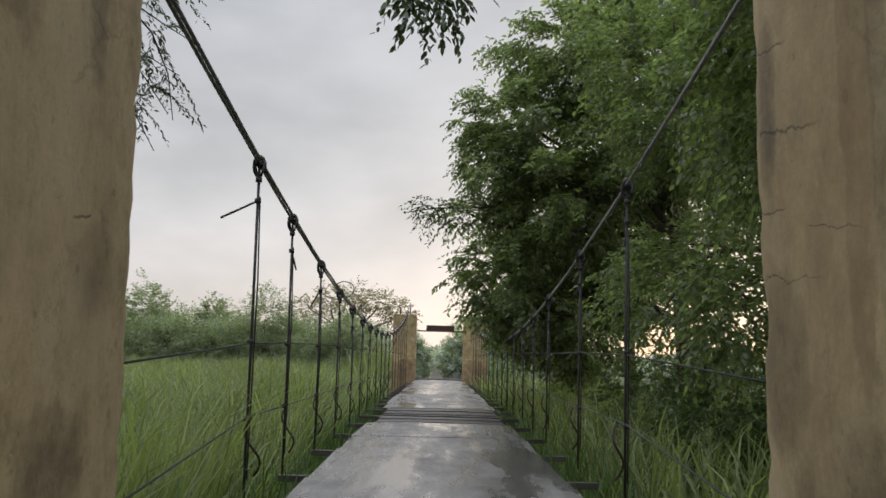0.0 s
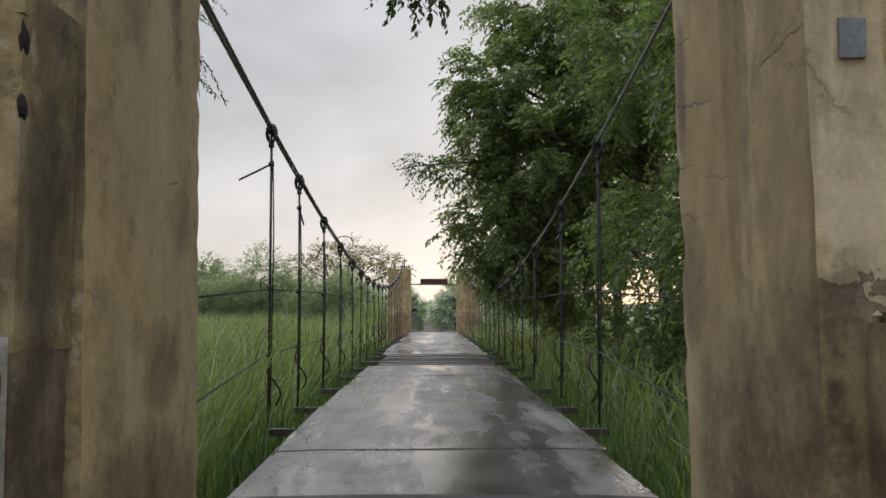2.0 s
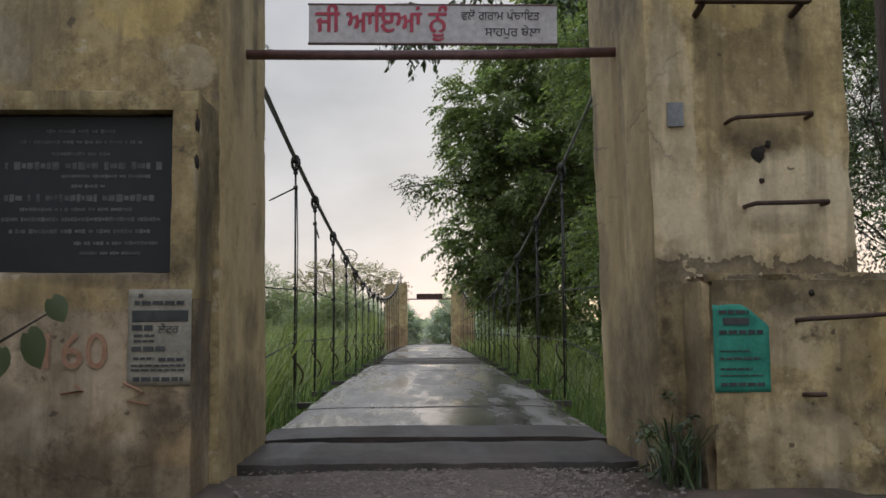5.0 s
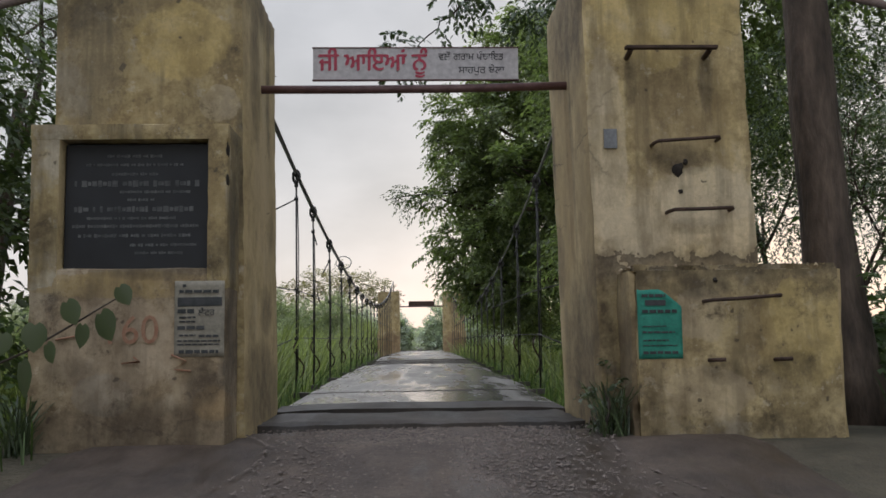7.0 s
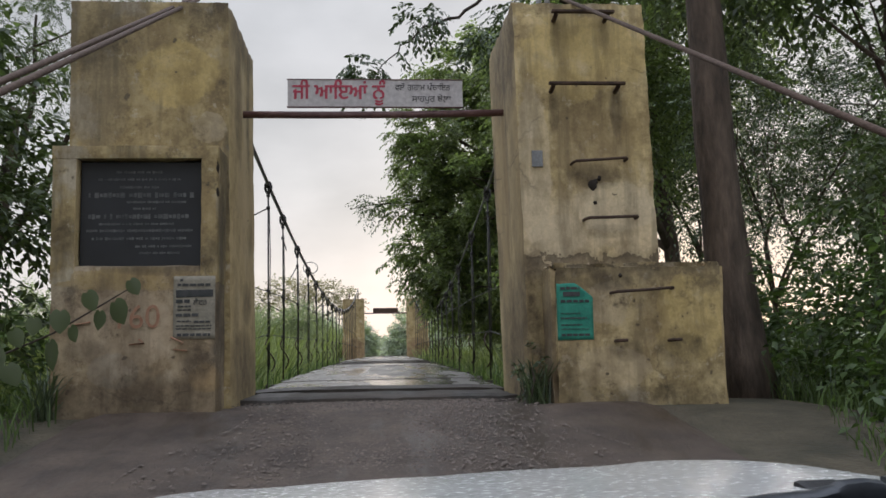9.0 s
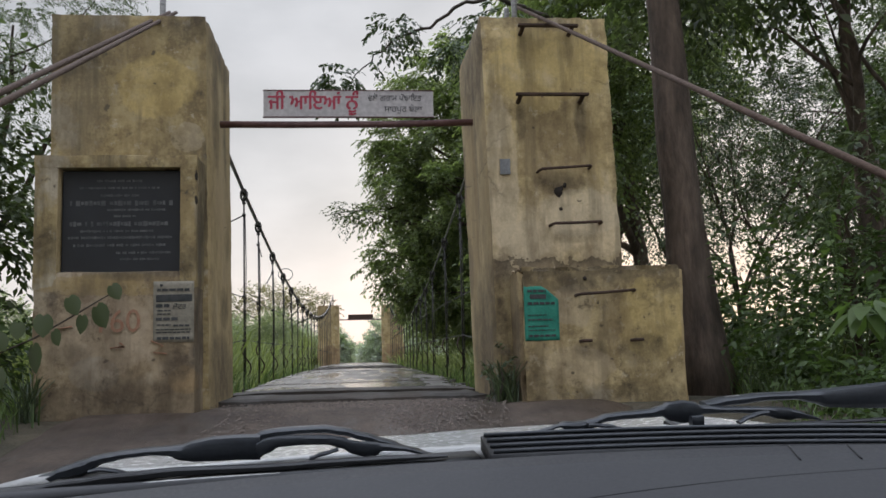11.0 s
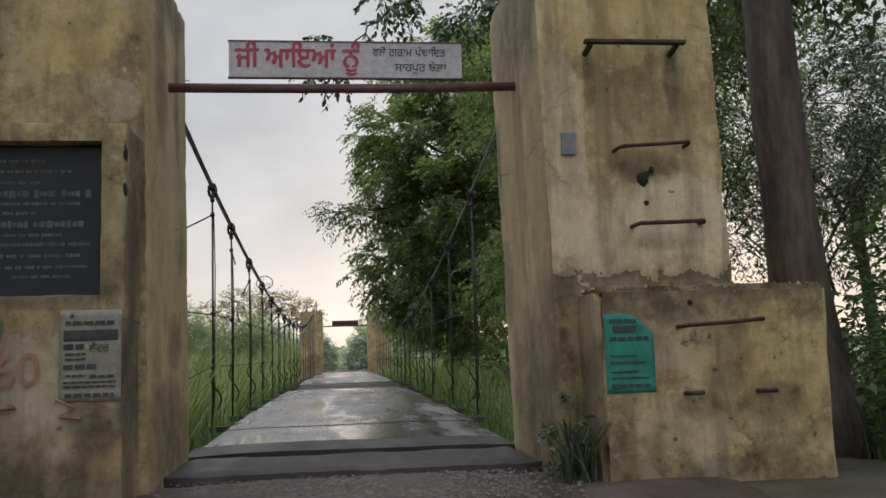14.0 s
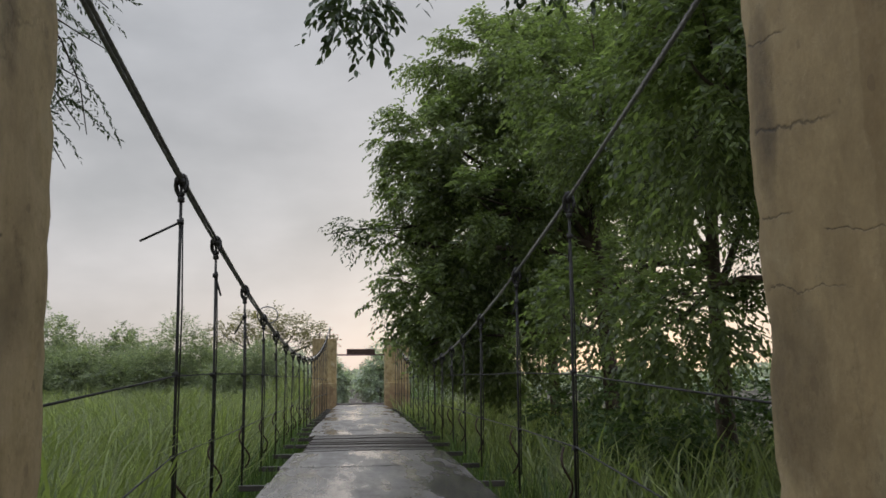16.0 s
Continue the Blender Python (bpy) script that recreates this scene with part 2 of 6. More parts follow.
def leaf_mat(name, dark, light, trans=0.25, rough=0.45):
    m, nt, links, bsdf = node_mat(name)
    geo = nt.new("ShaderNodeNewGeometry")
    c = ramp_node(nt, links, geo.outputs["Random Per Island"], [(0.0, dark), (0.75, light), (1.0, tuple(min(1, v * 1.35) for v in light))])
    patch = ramp_node(nt, links, noise_node(nt, links, 0.7, 3), [(0.3, grey(0.72)), (0.7, grey(1.2))])
    c = mix_node(nt, links, 1.0, c, patch, "MULTIPLY")
    links.new(c, bsdf.inputs["Base Color"])
    bsdf.inputs["Roughness"].default_value = rough
    bsdf.inputs["Specular IOR Level"].default_value = 0.55
    tr = nt.new("ShaderNodeBsdfTranslucent")
    links.new(mix_node(nt, links, 1.0, c, (1.3, 1.5, 0.6), "MULTIPLY"), tr.inputs["Color"])
    mx = nt.new("ShaderNodeMixShader")
    mx.inputs[0].default_value = trans
    links.new(bsdf.outputs[0], mx.inputs[1])
    links.new(tr.outputs[0], mx.inputs[2])
    links.new(mx.outputs[0], nt["Material Output"].inputs["Surface"])
    return m


CREAM = (0.66, 0.545, 0.36)
YELLOW = (0.61, 0.455, 0.170)
BROWN = (0.265, 0.187, 0.090)
M_OCHRE = plaster("ochre_plaster", (0.30, 0.221, 0.102), (0.455, 0.353, 0.172), (0.47, 0.402, 0.285), (0.085, 0.068, 0.044), 0.55, 0.60, 0.59, 0.4, grain=0.75,
                  stains_shade=(((-2.45, 0.0, 3.35), (0.5, 0.9, 0.45), 0.6), ((-1.55, 0.0, 2.45), (0.35, 0.9, 0.2), 0.4), ((-1.355, -0.08, 2.05), (0.06, 0.22, 0.6), 1.0), ((-1.355, -0.25, 1.6), (0.06, 0.2, 0.4), 0.9), ((-1.52, 0.0, 3.5), (0.25, 0.9, 0.22), 0.7),
                          ((-2.47, -0.42, 1.55), (0.10, 0.3, 0.22), 0.6), ((-1.42, -0.42, 1.45), (0.08, 0.3, 0.16), 0.7)),
                  patches=(((-1.75, 0.0, 2.95), (0.36, 0.9, 0.30), YELLOW, 0.75), ((-2.35, 0.0, 2.75), (0.25, 0.9, 0.55), (0.27, 0.215, 0.13), 0.65), ((-1.50, 0.0, 2.52), (0.16, 0.9, 0.14), CREAM, 0.8), ((-2.0, 0.0, 3.3), (0.3, 0.9, 0.18), BROWN, 0.5),
                           ((-1.43, -0.42, 1.85), (0.07, 0.3, 0.28), (0.48, 0.36, 0.17), 0.7)))
M_OCHRE_R = plaster("ochre_plaster_patched", (0.42, 0.313, 0.144), (0.63, 0.492, 0.244), (0.63, 0.53, 0.36), (0.078, 0.056, 0.033), 0.5, 0.60, 0.62, 0.4, (1.45, 2.02), (1.34, 1.43), grain=0.7,
                    stains_shade=(((1.62, 0.0, 2.12), (0.28, 0.9, 0.12), 0.75), ((1.40, 0.0, 3.62), (0.5, 0.9, 0.16), 0.6), ((1.72, 0.0, 1.66), (0.22, 0.9, 0.07), 0.4), ((1.30, 0.0, 2.68), (0.05, 0.9, 0.24), 0.8), ((1.83, 0.0, 2.68), (0.06, 0.9, 0.26), 0.8),
                            # the last one darkens the recessed strip by the plinth: painted shade with staining
                            ((1.33, 0.0, 3.32), (0.05, 0.9, 0.22), 0.6), ((1.74, 0.0, 3.32), (0.05, 0.9, 0.20), 0.6), ((1.09, 0.0, 0.65), (0.12, 0.9, 0.95), 1.0)),
                    patches=(((1.55, 0.0, 3.15), (0.60, 0.9, 0.42), YELLOW, 0.75), ((1.60, 0.0, 2.42), (0.40, 0.9, 0.42), BROWN, 0.75), ((1.12, 0.0, 2.25), (0.16, 0.9, 0.75), CREAM, 0.9), ((1.95, 0.0, 2.45), (0.10, 0.9, 0.5), (0.46, 0.34, 0.15), 0.7),
                             ((1.78, 0.0, 1.86), (0.42, 0.9, 0.25), (0.74, 0.615, 0.41), 0.9), ((1.30, 0.0, 1.62), (0.26, 0.9, 0.22), CREAM, 0.9)))
M_SIDE = plaster("bare_plaster", (0.450, 0.340, 0.172), (0.550, 0.426, 0.226), (0.565, 0.455, 0.262), (0.118, 0.082, 0.045), 0.05, 0.60, 0.63, 0.25,
                 stains_shade=(((-1.34, 0.45, 2.85), (0.5, 0.26, 0.62), 0.75), ((-1.34, 1.08, 2.95), (0.5, 0.12, 0.62), 0.8), ((-1.34, 0.78, 3.5), (0.6, 0.9, 0.30), 0.9), ((-1.32, 0.30, 0.95), (0.5, 0.16, 0.5), 0.4), ((-1.32, 0.9, 1.15), (0.5, 0.30, 0.22), 0.75), ((-1.32, 0.7, 0.55), (0.5, 0.9, 0.40), 0.9), ((-1.33, 1.2, 1.75), (0.5, 0.3, 0.16), 0.35),
                         # the last one paints recess shade and staining on the plinth side
                         ((0.95, 0.5, 3.3), (0.6, 1.1, 0.65), 1.0), ((0.98, 0.58, 2.35), (0.6, 0.07, 1.0), 0.6), ((0.98, 1.42, 2.45), (0.6, 0.12, 0.4), 0.85), ((0.98, 1.35, 1.5), (0.6, 0.25, 0.35), 0.6), ((0.98, -0.02, 1.5), (0.5, 0.09, 0.6), 0.7), ((1.02, 0.3, 0.6), (0.5, 1.2, 0.95), 1.0), ((1.16, -0.2, 0.6), (0.1, 0.5, 0.9), 0.9)),
                 flake=0.25, grain=0.5, grime=0.40,
                 patches=(((-1.34, 0.9, 2.0), (0.5, 0.6, 0.7), (0.56, 0.43, 0.245), 0.8), ((0.98, 1.15, 2.2), (0.5, 0.60, 1.2), (0.405, 0.292, 0.138), 0.9), ((0.98, 0.72, 2.2), (0.5, 0.12, 0.9), (0.30, 0.205, 0.09), 0.75), ((0.98, 0.2, 2.0), (0.5, 0.35, 1.0), (0.34, 0.25, 0.125), 0.75)),
                 breaks=((1, 1.50, 0.95, 2.36, 2.28, 0.008, 0.10), (1, 0.40, -0.05, 2.27, 2.33, 0.006, 0.08), (1, 1.52, 1.2, 2.68, 2.62, 0.006, 0.10), (1, 1.10, 0.70, 1.97, 1.90, 0.004, 0.08), (1, 1.50, 1.25, 2.07, 2.04, 0.005, 0.08),
                         (1, 1.50, 0.95, 1.83, 1.78, 0.003, 0.10), (-1, 1.10, 0.94, 1.93, 1.90, 0.007, 0.04)))
M_PLINTH = plaster("stained_plaster", (0.27, 0.198, 0.115), (0.400, 0.308, 0.190), (0.45, 0.365, 0.25), (0.075, 0.055, 0.036), 0.45, 0.58, 0.565, 0.4, grain=0.7,
                   stains_shade=(((-2.0, -0.42, 0.32), (0.9, 0.9, 0.28), 0.8), ((-1.35, -0.2, 1.0), (0.08, 0.4, 0.6), 1.0), ((-1.50, -0.42, 0.66), (0.13, 0.5, 0.17), 0.75), ((-2.3, -0.42, 0.75), (0.18, 0.5, 0.10), 0.5), ((-1.75, -0.42, 1.36), (0.5, 0.5, 0.06), 0.8)),
                   patches=(((-2.05, -0.42, 0.90), (0.42, 0.6, 0.38), (0.48, 0.375, 0.255), 0.75), ((-1.95, -0.42, 1.28), (0.75, 0.6, 0.10), (0.38, 0.27, 0.10), 0.8), ((-2.1, -0.42, 0.6), (0.2, 0.6, 0.16), (0.40, 0.34, 0.26), 0.8), ((-1.45, -0.42, 0.55), (0.14, 0.6, 0.12), (0.44, 0.30, 0.14), 0.7)))
M_PLINTH_R = plaster("stained_plaster_mould", (0.325, 0.243, 0.115), (0.515, 0.400, 0.205), (0.53, 0.445, 0.305), (0.068, 0.050, 0.030), 0.5, 0.62, 0.565, 0.4, None, (1.27, 1.40), grain=0.7,
                     stains_shade=(((2.15, -0.40, 0.70), (0.22, 0.9, 0.14), 0.7), ((1.72, -0.40, 0.70), (0.14, 0.9, 0.10), 0.6), ((1.62, -0.40, 1.22), (0.22, 0.9, 0.10), 0.8), ((1.25, -0.40, 0.40), (0.3, 0.9, 0.2), 0.5), ((1.9, -0.40, 0.32), (0.7, 0.9, 0.12), 0.6), ((1.18, -0.40, 1.2), (0.10, 0.9, 0.2), 0.8)),
                     patches=(((1.60, -0.40, 1.05), (0.18, 0.6, 0.20), (0.50, 0.40, 0.25), 0.85), ((2.25, -0.40, 0.95), (0.34, 0.6, 0.40), YELLOW, 0.7), ((1.62, -0.40, 0.56), (0.34, 0.6, 0.18), (0.53, 0.42, 0.26), 0.8), ((1.95, -0.40, 0.9), (0.14, 0.6, 0.3), BROWN, 0.45)))
# far pillars: a lightened copy of the ochre, brighter light put into its colour
M_OCHRE_LIT = plaster("lit_ochre_wash", (0.37, 0.275, 0.13), (0.48, 0.370, 0.185), (0.5, 0.425, 0.29), (0.14, 0.105, 0.06), 0.4, 0.64, 0.62, 0.3,
                  patches=(((-1.3, 45.6, 0.5), (0.9, 0.9, 0.95), (0.27, 0.165, 0.095), 0.85), ((2.35, 45.6, 0.5), (0.9, 0.9, 0.95), (0.27, 0.165, 0.095), 0.85)))
M_SLATE = simple("black_slate", (0.008, 0.009, 0.011), (0.019, 0.021, 0.025), 3, 0.55, 0, 0.15, 0.002)
M_CHALK = simple("faded_lettering", (0.035, 0.036, 0.038), (0.17, 0.17, 0.165), 9, 0.8, 0, 0.1, 0.001)
M_RUST = simple("rusty_iron", (0.045, 0.028, 0.02), (0.105, 0.062, 0.044), 14, 0.72, 0.25, 0.4, 0.003)
M_BAR = simple("maroon_paint", (0.105, 0.052, 0.050), (0.185, 0.105, 0.100), 10, 0.55, 0.1, 0.25, 0.002)
M_CABLE = simple("weathered_steel_rope", (0.12, 0.115, 0.105), (0.30, 0.29, 0.27), 20, 0.45, 0.3, 0.5, 0.003, stretch=(1, 1, 4))
M_HANGER = simple("dark_wet_rod", (0.028, 0.026, 0.024), (0.070, 0.064, 0.058), 20, 0.6, 0.2, 0.5, 0.003, stretch=(1, 1, 4))
M_ROPE = simple("rusty_wire_rope", (0.075, 0.046, 0.033), (0.135, 0.090, 0.066), 22, 0.9, 0.0, 0.5, 0.003, stretch=(1, 1, 4))
M_SIGN = simple("white_sign_paint", (0.46, 0.43, 0.43), (0.58, 0.55, 0.545), 4, 0.45, 0, 0.08, 0.001)
M_RED = simple("red_sign_paint", (0.36, 0.025, 0.055), (0.50, 0.06, 0.10), 8, 0.5, 0, 0.05, 0.001)
M_BLACK = simple("dark_sign_paint", (0.03, 0.03, 0.035), (0.06, 0.06, 0.065), 8, 0.5, 0, 0.05, 0.001)
M_PAPER = simple("weathered_paper", (0.22, 0.20, 0.155), (0.37, 0.335, 0.265), 9, 0.85, 0, 0.2, 0.002)
M_GREENP = simple("teal_paper", (0.015, 0.17, 0.12), (0.05, 0.30, 0.21), 9, 0.8, 0, 0.2, 0.002)
M_INK = simple("poster_ink", (0.03, 0.035, 0.035), (0.08, 0.08, 0.08), 15, 0.85, 0, 0.1, 0.001)
M_CHALKRED = simple("red_chalk", (0.35, 0.165, 0.10), (0.42, 0.26, 0.165), 20, 0.9, 0, 0.1, 0.001)
M_GREYTAG = simple("grey_tin", (0.17, 0.175, 0.18), (0.24, 0.245, 0.25), 9, 0.5, 0.2, 0.1, 0.001)
# near-black colour that stands in for the shade inside holes
M_HOLE = simple("painted_hollow", (0.02, 0.016, 0.012), (0.04, 0.03, 0.022), 9, 0.95)
M_BARK = simple("brown_bark", (0.045, 0.033, 0.025), (0.165, 0.122, 0.092), 6, 0.9, 0, 1.0, 0.03, fine=4.0, stretch=(1, 1, 0.28))
M_TWIG = simple("dark_twig", (0.035, 0.028, 0.02), (0.08, 0.06, 0.045), 8, 0.9, 0, 0.4, 0.004)
M_PALETWIG = simple("pale_twig", (0.12, 0.105, 0.09), (0.20, 0.18, 0.155), 8, 0.9, 0, 0.4, 0.004)
M_LEAF = leaf_mat("broad_leaf", (0.120, 0.142, 0.084), (0.238, 0.274, 0.152), 0.55, 0.30)
M_LEAF_DARK = leaf_mat("dark_leaf", (0.062, 0.082, 0.047), (0.124, 0.154, 0.083), 0.36, 0.34)
M_LEAF_DEEP = leaf_mat("deep_green_leaf", (0.045, 0.066, 0.032), (0.095, 0.128, 0.058), 0.15, 0.35)
# two far foliage colours, paled and greyed: rain haze is painted into them
M_LEAF_FAR = leaf_mat("hazed_far_leaf", (0.225, 0.245, 0.195), (0.335, 0.355, 0.280), 0.5, 0.8)
M_LEAF_HAZY = leaf_mat("haze_tinted_leaf", (0.40, 0.42, 0.42), (0.52, 0.545, 0.53), 0.40, 0.8)
M_LEAF_DRY = leaf_mat("sparse_leaf", (0.24, 0.205, 0.14), (0.36, 0.31, 0.215), 0.35, 0.8)
M_SHRUB = leaf_mat("shrub_leaf", (0.056, 0.085, 0.036), (0.112, 0.166, 0.064), 0.38)
M_BROAD = leaf_mat("broad_weed_leaf", (0.120, 0.172, 0.072), (0.200, 0.280, 0.115), 0.40, 0.45)
M_REED = leaf_mat("reed_blade", (0.145, 0.170, 0.078), (0.292, 0.325, 0.150), 0.42, 0.5)
M_GRASS = leaf_mat("grass_blade", (0.06, 0.095, 0.030), (0.135, 0.195, 0.068), 0.35, 0.55)


def wet(name, col_a, col_b, scale, wet_at=0.5, dry=0.65, gloss=0.12, bump=0.4, dist=0.01, stretch=(1, 1, 1)):
    """Rain-wet ground: a rough surface with darker, glossy damp patches."""
    m, nt, links, bsdf = node_mat(name)
    big = noise_node(nt, links, scale, 6, 0.6, stretch)
    pools = noise_node(nt, links, 1.15, 7, 0.66, (1.6, 0.32, 1))
    fine = noise_node(nt, links, scale * 14, 5, 0.65)
    c = ramp_node(nt, links, big, [(0.3, col_a), (0.7, col_b)])
    g = ramp_node(nt, links, fine, [(0.25, grey(0.6)), (0.75, grey(1.2))])
    c = mix_node(nt, links, 1.0, c, g, "MULTIPLY")
    damp = ramp_node(nt, links, pools, [(wet_at - 0.10, grey(0)), (wet_at + 0.10, grey(1))])
    c = mix_node(nt, links, damp, c, mix_node(nt, links, 1.0, c, grey(0.6), "MULTIPLY"))
    links.new(c, bsdf.inputs["Base Color"])
    links.new(mix_node(nt, links, damp, grey(dry), grey(gloss)), bsdf.inputs["Roughness"])
    h = mix_node(nt, links, 0.5, big, fine)
    b = nt.new("ShaderNodeBump")
    b.inputs["Distance"].default_value = dist
    links.new(h, b.inputs["Height"])
    links.new(mix_node(nt, links, damp, grey(bump), grey(bump * 0.3)), b.inputs["Strength"])
    links.new(b.outputs["Normal"], bsdf.inputs["Normal"])
    return m


M_DECK = wet("wet_concrete_deck", (0.135, 0.120, 0.104), (0.335, 0.308, 0.275), 1.7, 0.48, 0.55, 0.13, 0.7, 0.010)
M_ROAD = wet("wet_gravel_road", (0.046, 0.033, 0.025), (0.132, 0.096, 0.071), 2.6, 0.6, 0.75, 0.3, 0.8, 0.02)
M_SLAB = wet("damp_threshold_concrete", (0.040, 0.033, 0.027), (0.095, 0.078, 0.063), 2.5, 0.5, 0.85, 0.55, 0.7, 0.014)
M_SOIL = simple("damp_soil", (0.045, 0.042, 0.026), (0.12, 0.098, 0.064), 2.6, 0.95, 0, 0.8, 0.04, fine=9.0)
M_STONE = simple("gravel_stone", (0.055, 0.042, 0.034), (0.23, 0.185, 0.155), 30, 0.8, 0, 0.3, 0.004)
M_WOOD = simple("grey_wet_timber", (0.05, 0.043, 0.037), (0.12, 0.105, 0.09), 5, 0.4, 0, 0.4, 0.004, stretch=(0.3, 3, 1))

# ---- mesh helpers ----


def mesh_object(name, verts, faces, materials, parent=None, smooth=False, indices=None):
    me = bpy.data.meshes.new(name)
    me.from_pydata(verts, [], faces)
    for mt in materials if isinstance(materials, (list, tuple)) else [materials]:
        me.materials.append(mt)
    if smooth:
        me.polygons.foreach_set("use_smooth", [True] * len(me.polygons))
    if indices is not None:
        me.polygons.foreach_set("material_index", indices)
    me.update()
    ob = new(name, me)
    ob.parent = parent
    return ob


def part(name, bm, material, parent, label=""):
    me = bpy.data.meshes.new(name)
    bm.to_mesh(me)
    bm.free()
    for mt in material if isinstance(material, (list, tuple)) else [material]:
        me.materials.append(mt)
    ob = new(name, me)
    ob.parent = parent
    return tagged(ob, label)


def thing(name, at=(0, 0, 0), label="", category="", group="", kind=""):
    ob = new(name)
    ob.location = at
    ob.empty_display_size = 0.2
    return tagged(ob, label, category, group, kind)


def box_bm(x0, y0, z0, x1, y1, z1, bevel=0.0, segments=2):
    bm = bmesh.new()
    bmesh.ops.create_cube(bm, size=1)
    for v in bm.verts:
        v.co = Vector(((x0 + x1) / 2 + v.co.x * (x1 - x0), (y0 + y1) / 2 + v.co.y * (y1 - y0), (z0 + z1) / 2 + v.co.z * (z1 - z0)))
    if bevel:
        bmesh.ops.bevel(bm, geom=bm.edges[:], offset=bevel, segments=segments, affect="EDGES", profile=0.6)
    return bm


def tube_data(points, radii, sides=8, caps=True):
    """Verts and faces of a tube along points."""
    pts = [Vector(p) for p in points]
    if isinstance(radii, (int, float)):
        radii = [radii] * len(pts)
    verts, faces = [], []
    up = Vector((0.31, 0.17, 0.93))
    for i, p in enumerate(pts):
        d = (pts[min(i + 1, len(pts) - 1)] - pts[max(i - 1, 0)]).normalized()
        a = d.cross(up)
        if a.length < 0.05:
            a = d.cross(Vector((1, 0, 0)))
        a.normalize()
        b = d.cross(a)
        for k in range(sides):
            t = 2 * math.pi * k / sides
            verts.append(p + (a * math.cos(t) + b * math.sin(t)) * radii[i])
    for i in range(len(pts) - 1):
        for k in range(sides):
            a0, b0 = i * sides + k, i * sides + (k + 1) % sides
            faces.append((a0, b0, b0 + sides, a0 + sides))
    if caps:
        faces.append(tuple(range(sides))[::-1])
        faces.append(tuple(range((len(pts) - 1) * sides, len(pts) * sides)))
    return verts, faces


def joined(chunks):
    verts, faces = [], []
    for v, f in chunks:
        o = len(verts)
        verts += [tuple(q) for q in v]
        faces += [tuple(i + o for i in g) for g in f]
    return verts, faces


def tube(name, points, radii, mat, parent=None, sides=8, label=""):
    v, f = tube_data(points, radii, sides)
    return tagged(mesh_object(name, [tuple(q) for q in v], f, mat, parent, smooth=True), label)


def rough_box(name, lo, hi, mats, parent=None, step=0.09, wear=0.03, bumpy=0.006, seed=0.0, side_index=None, batter=0.0, label=""):
    """A masonry block with uneven faces and worn, chipped edges. side_index picks the material by facing: (front/back, sides, top)."""
    n = [max(2, int(round((hi[i] - lo[i]) / step))) for i in range(3)]
    index, verts, faces, mi = {}, [], [], []

    def vid(i, j, k):
        key = (i, j, k)
        if key not in index:
            p = Vector(tuple(lo[a] + (hi[a] - lo[a]) * q / n[a] for a, q in enumerate(key)))
            out = Vector((0, 0, 0))
            hits = 0
            for a, q in enumerate(key):
                if q == 0 or q == n[a]:
                    out[a] = -1 if q == 0 else 1
                    hits += 1
            nz = noise.noise(p * 2.3 + Vector((seed, 0, seed)))
            nf = noise.noise(p * 9.0 + Vector((0, seed, 3)))
            if hits >= 2:
                p -= out.normalized() * (wear * (0.5 + 0.35 * abs(nz) + 1.1 * max(0, nf)))
            else:
                p += out * (bumpy * (1.2 * nz + 0.6 * nf))
            if batter:
                f = (p.z - lo[2]) / (hi[2] - lo[2])
                p.x += batter * f
            index[key] = len(verts)
            verts.append(tuple(p))
        return index[key]

    for a in range(3):
        b, c = (a + 1) % 3, (a + 2) % 3
        for side in (0, n[a]):
            for u in range(n[b]):
                for v in range(n[c]):
                    quad = []
                    for du, dv in ((0, 0), (1, 0), (1, 1), (0, 1)):
                        key = [0, 0, 0]
                        key[a], key[b], key[c] = side, u + du, v + dv
                        quad.append(vid(*key))
                    faces.append(tuple(quad if side else quad[::-1]))
                    mi.append(0 if not side_index else side_index[{1: 0, 0: 1, 2: 2}[a]])
    ob = mesh_object(name, verts, faces, mats, parent, smooth=True, indices=mi)
    ob.data.set_sharp_from_angle(angle=radians(33))
    return tagged(ob, label)


# ---- leaves ----
def leaf_arrays(pos, direction, normal, length, width):
    """Folded diamond leaves; all arguments are arrays over the leaves."""
    d = direction / np.linalg.norm(direction, axis=1, keepdims=True)
    s = np.cross(d, normal)
    s /= np.linalg.norm(s, axis=1, keepdims=True) + 1e-9
    nrm = np.cross(s, d)
    L, W = length[:, None], width[:, None]
    a = pos
    b = pos + d * L * 0.45 + s * W * 0.5 + nrm * W * 0.16
    c = pos + d * L - nrm * L * 0.12
    e = pos + d * L * 0.45 - s * W * 0.5 + nrm * W * 0.16
    return np.stack([a, b, c, e], axis=1).reshape(-1, 3)


def oval_arrays(pos, direction, normal, length, width):
    """Oval leaves of two halves folded along the midrib."""
    d = direction / np.linalg.norm(direction, axis=1, keepdims=True)
    s = np.cross(d, normal)
    s /= np.linalg.norm(s, axis=1, keepdims=True) + 1e-9
    nrm = np.cross(s, d)
    L, W = length[:, None], width[:, None]
    side = [pos + d * L * f - nrm * L * 0.10 * f + s * W * 0.5 * g * k + nrm * W * 0.13 for k in (1, -1) for f, g in ((0.28, 0.92), (0.70, 0.80))]
    return np.stack([pos, side[0], side[1], pos + d * L - nrm * L * 0.12, side[3], side[2]], axis=1).reshape(-1, 3)


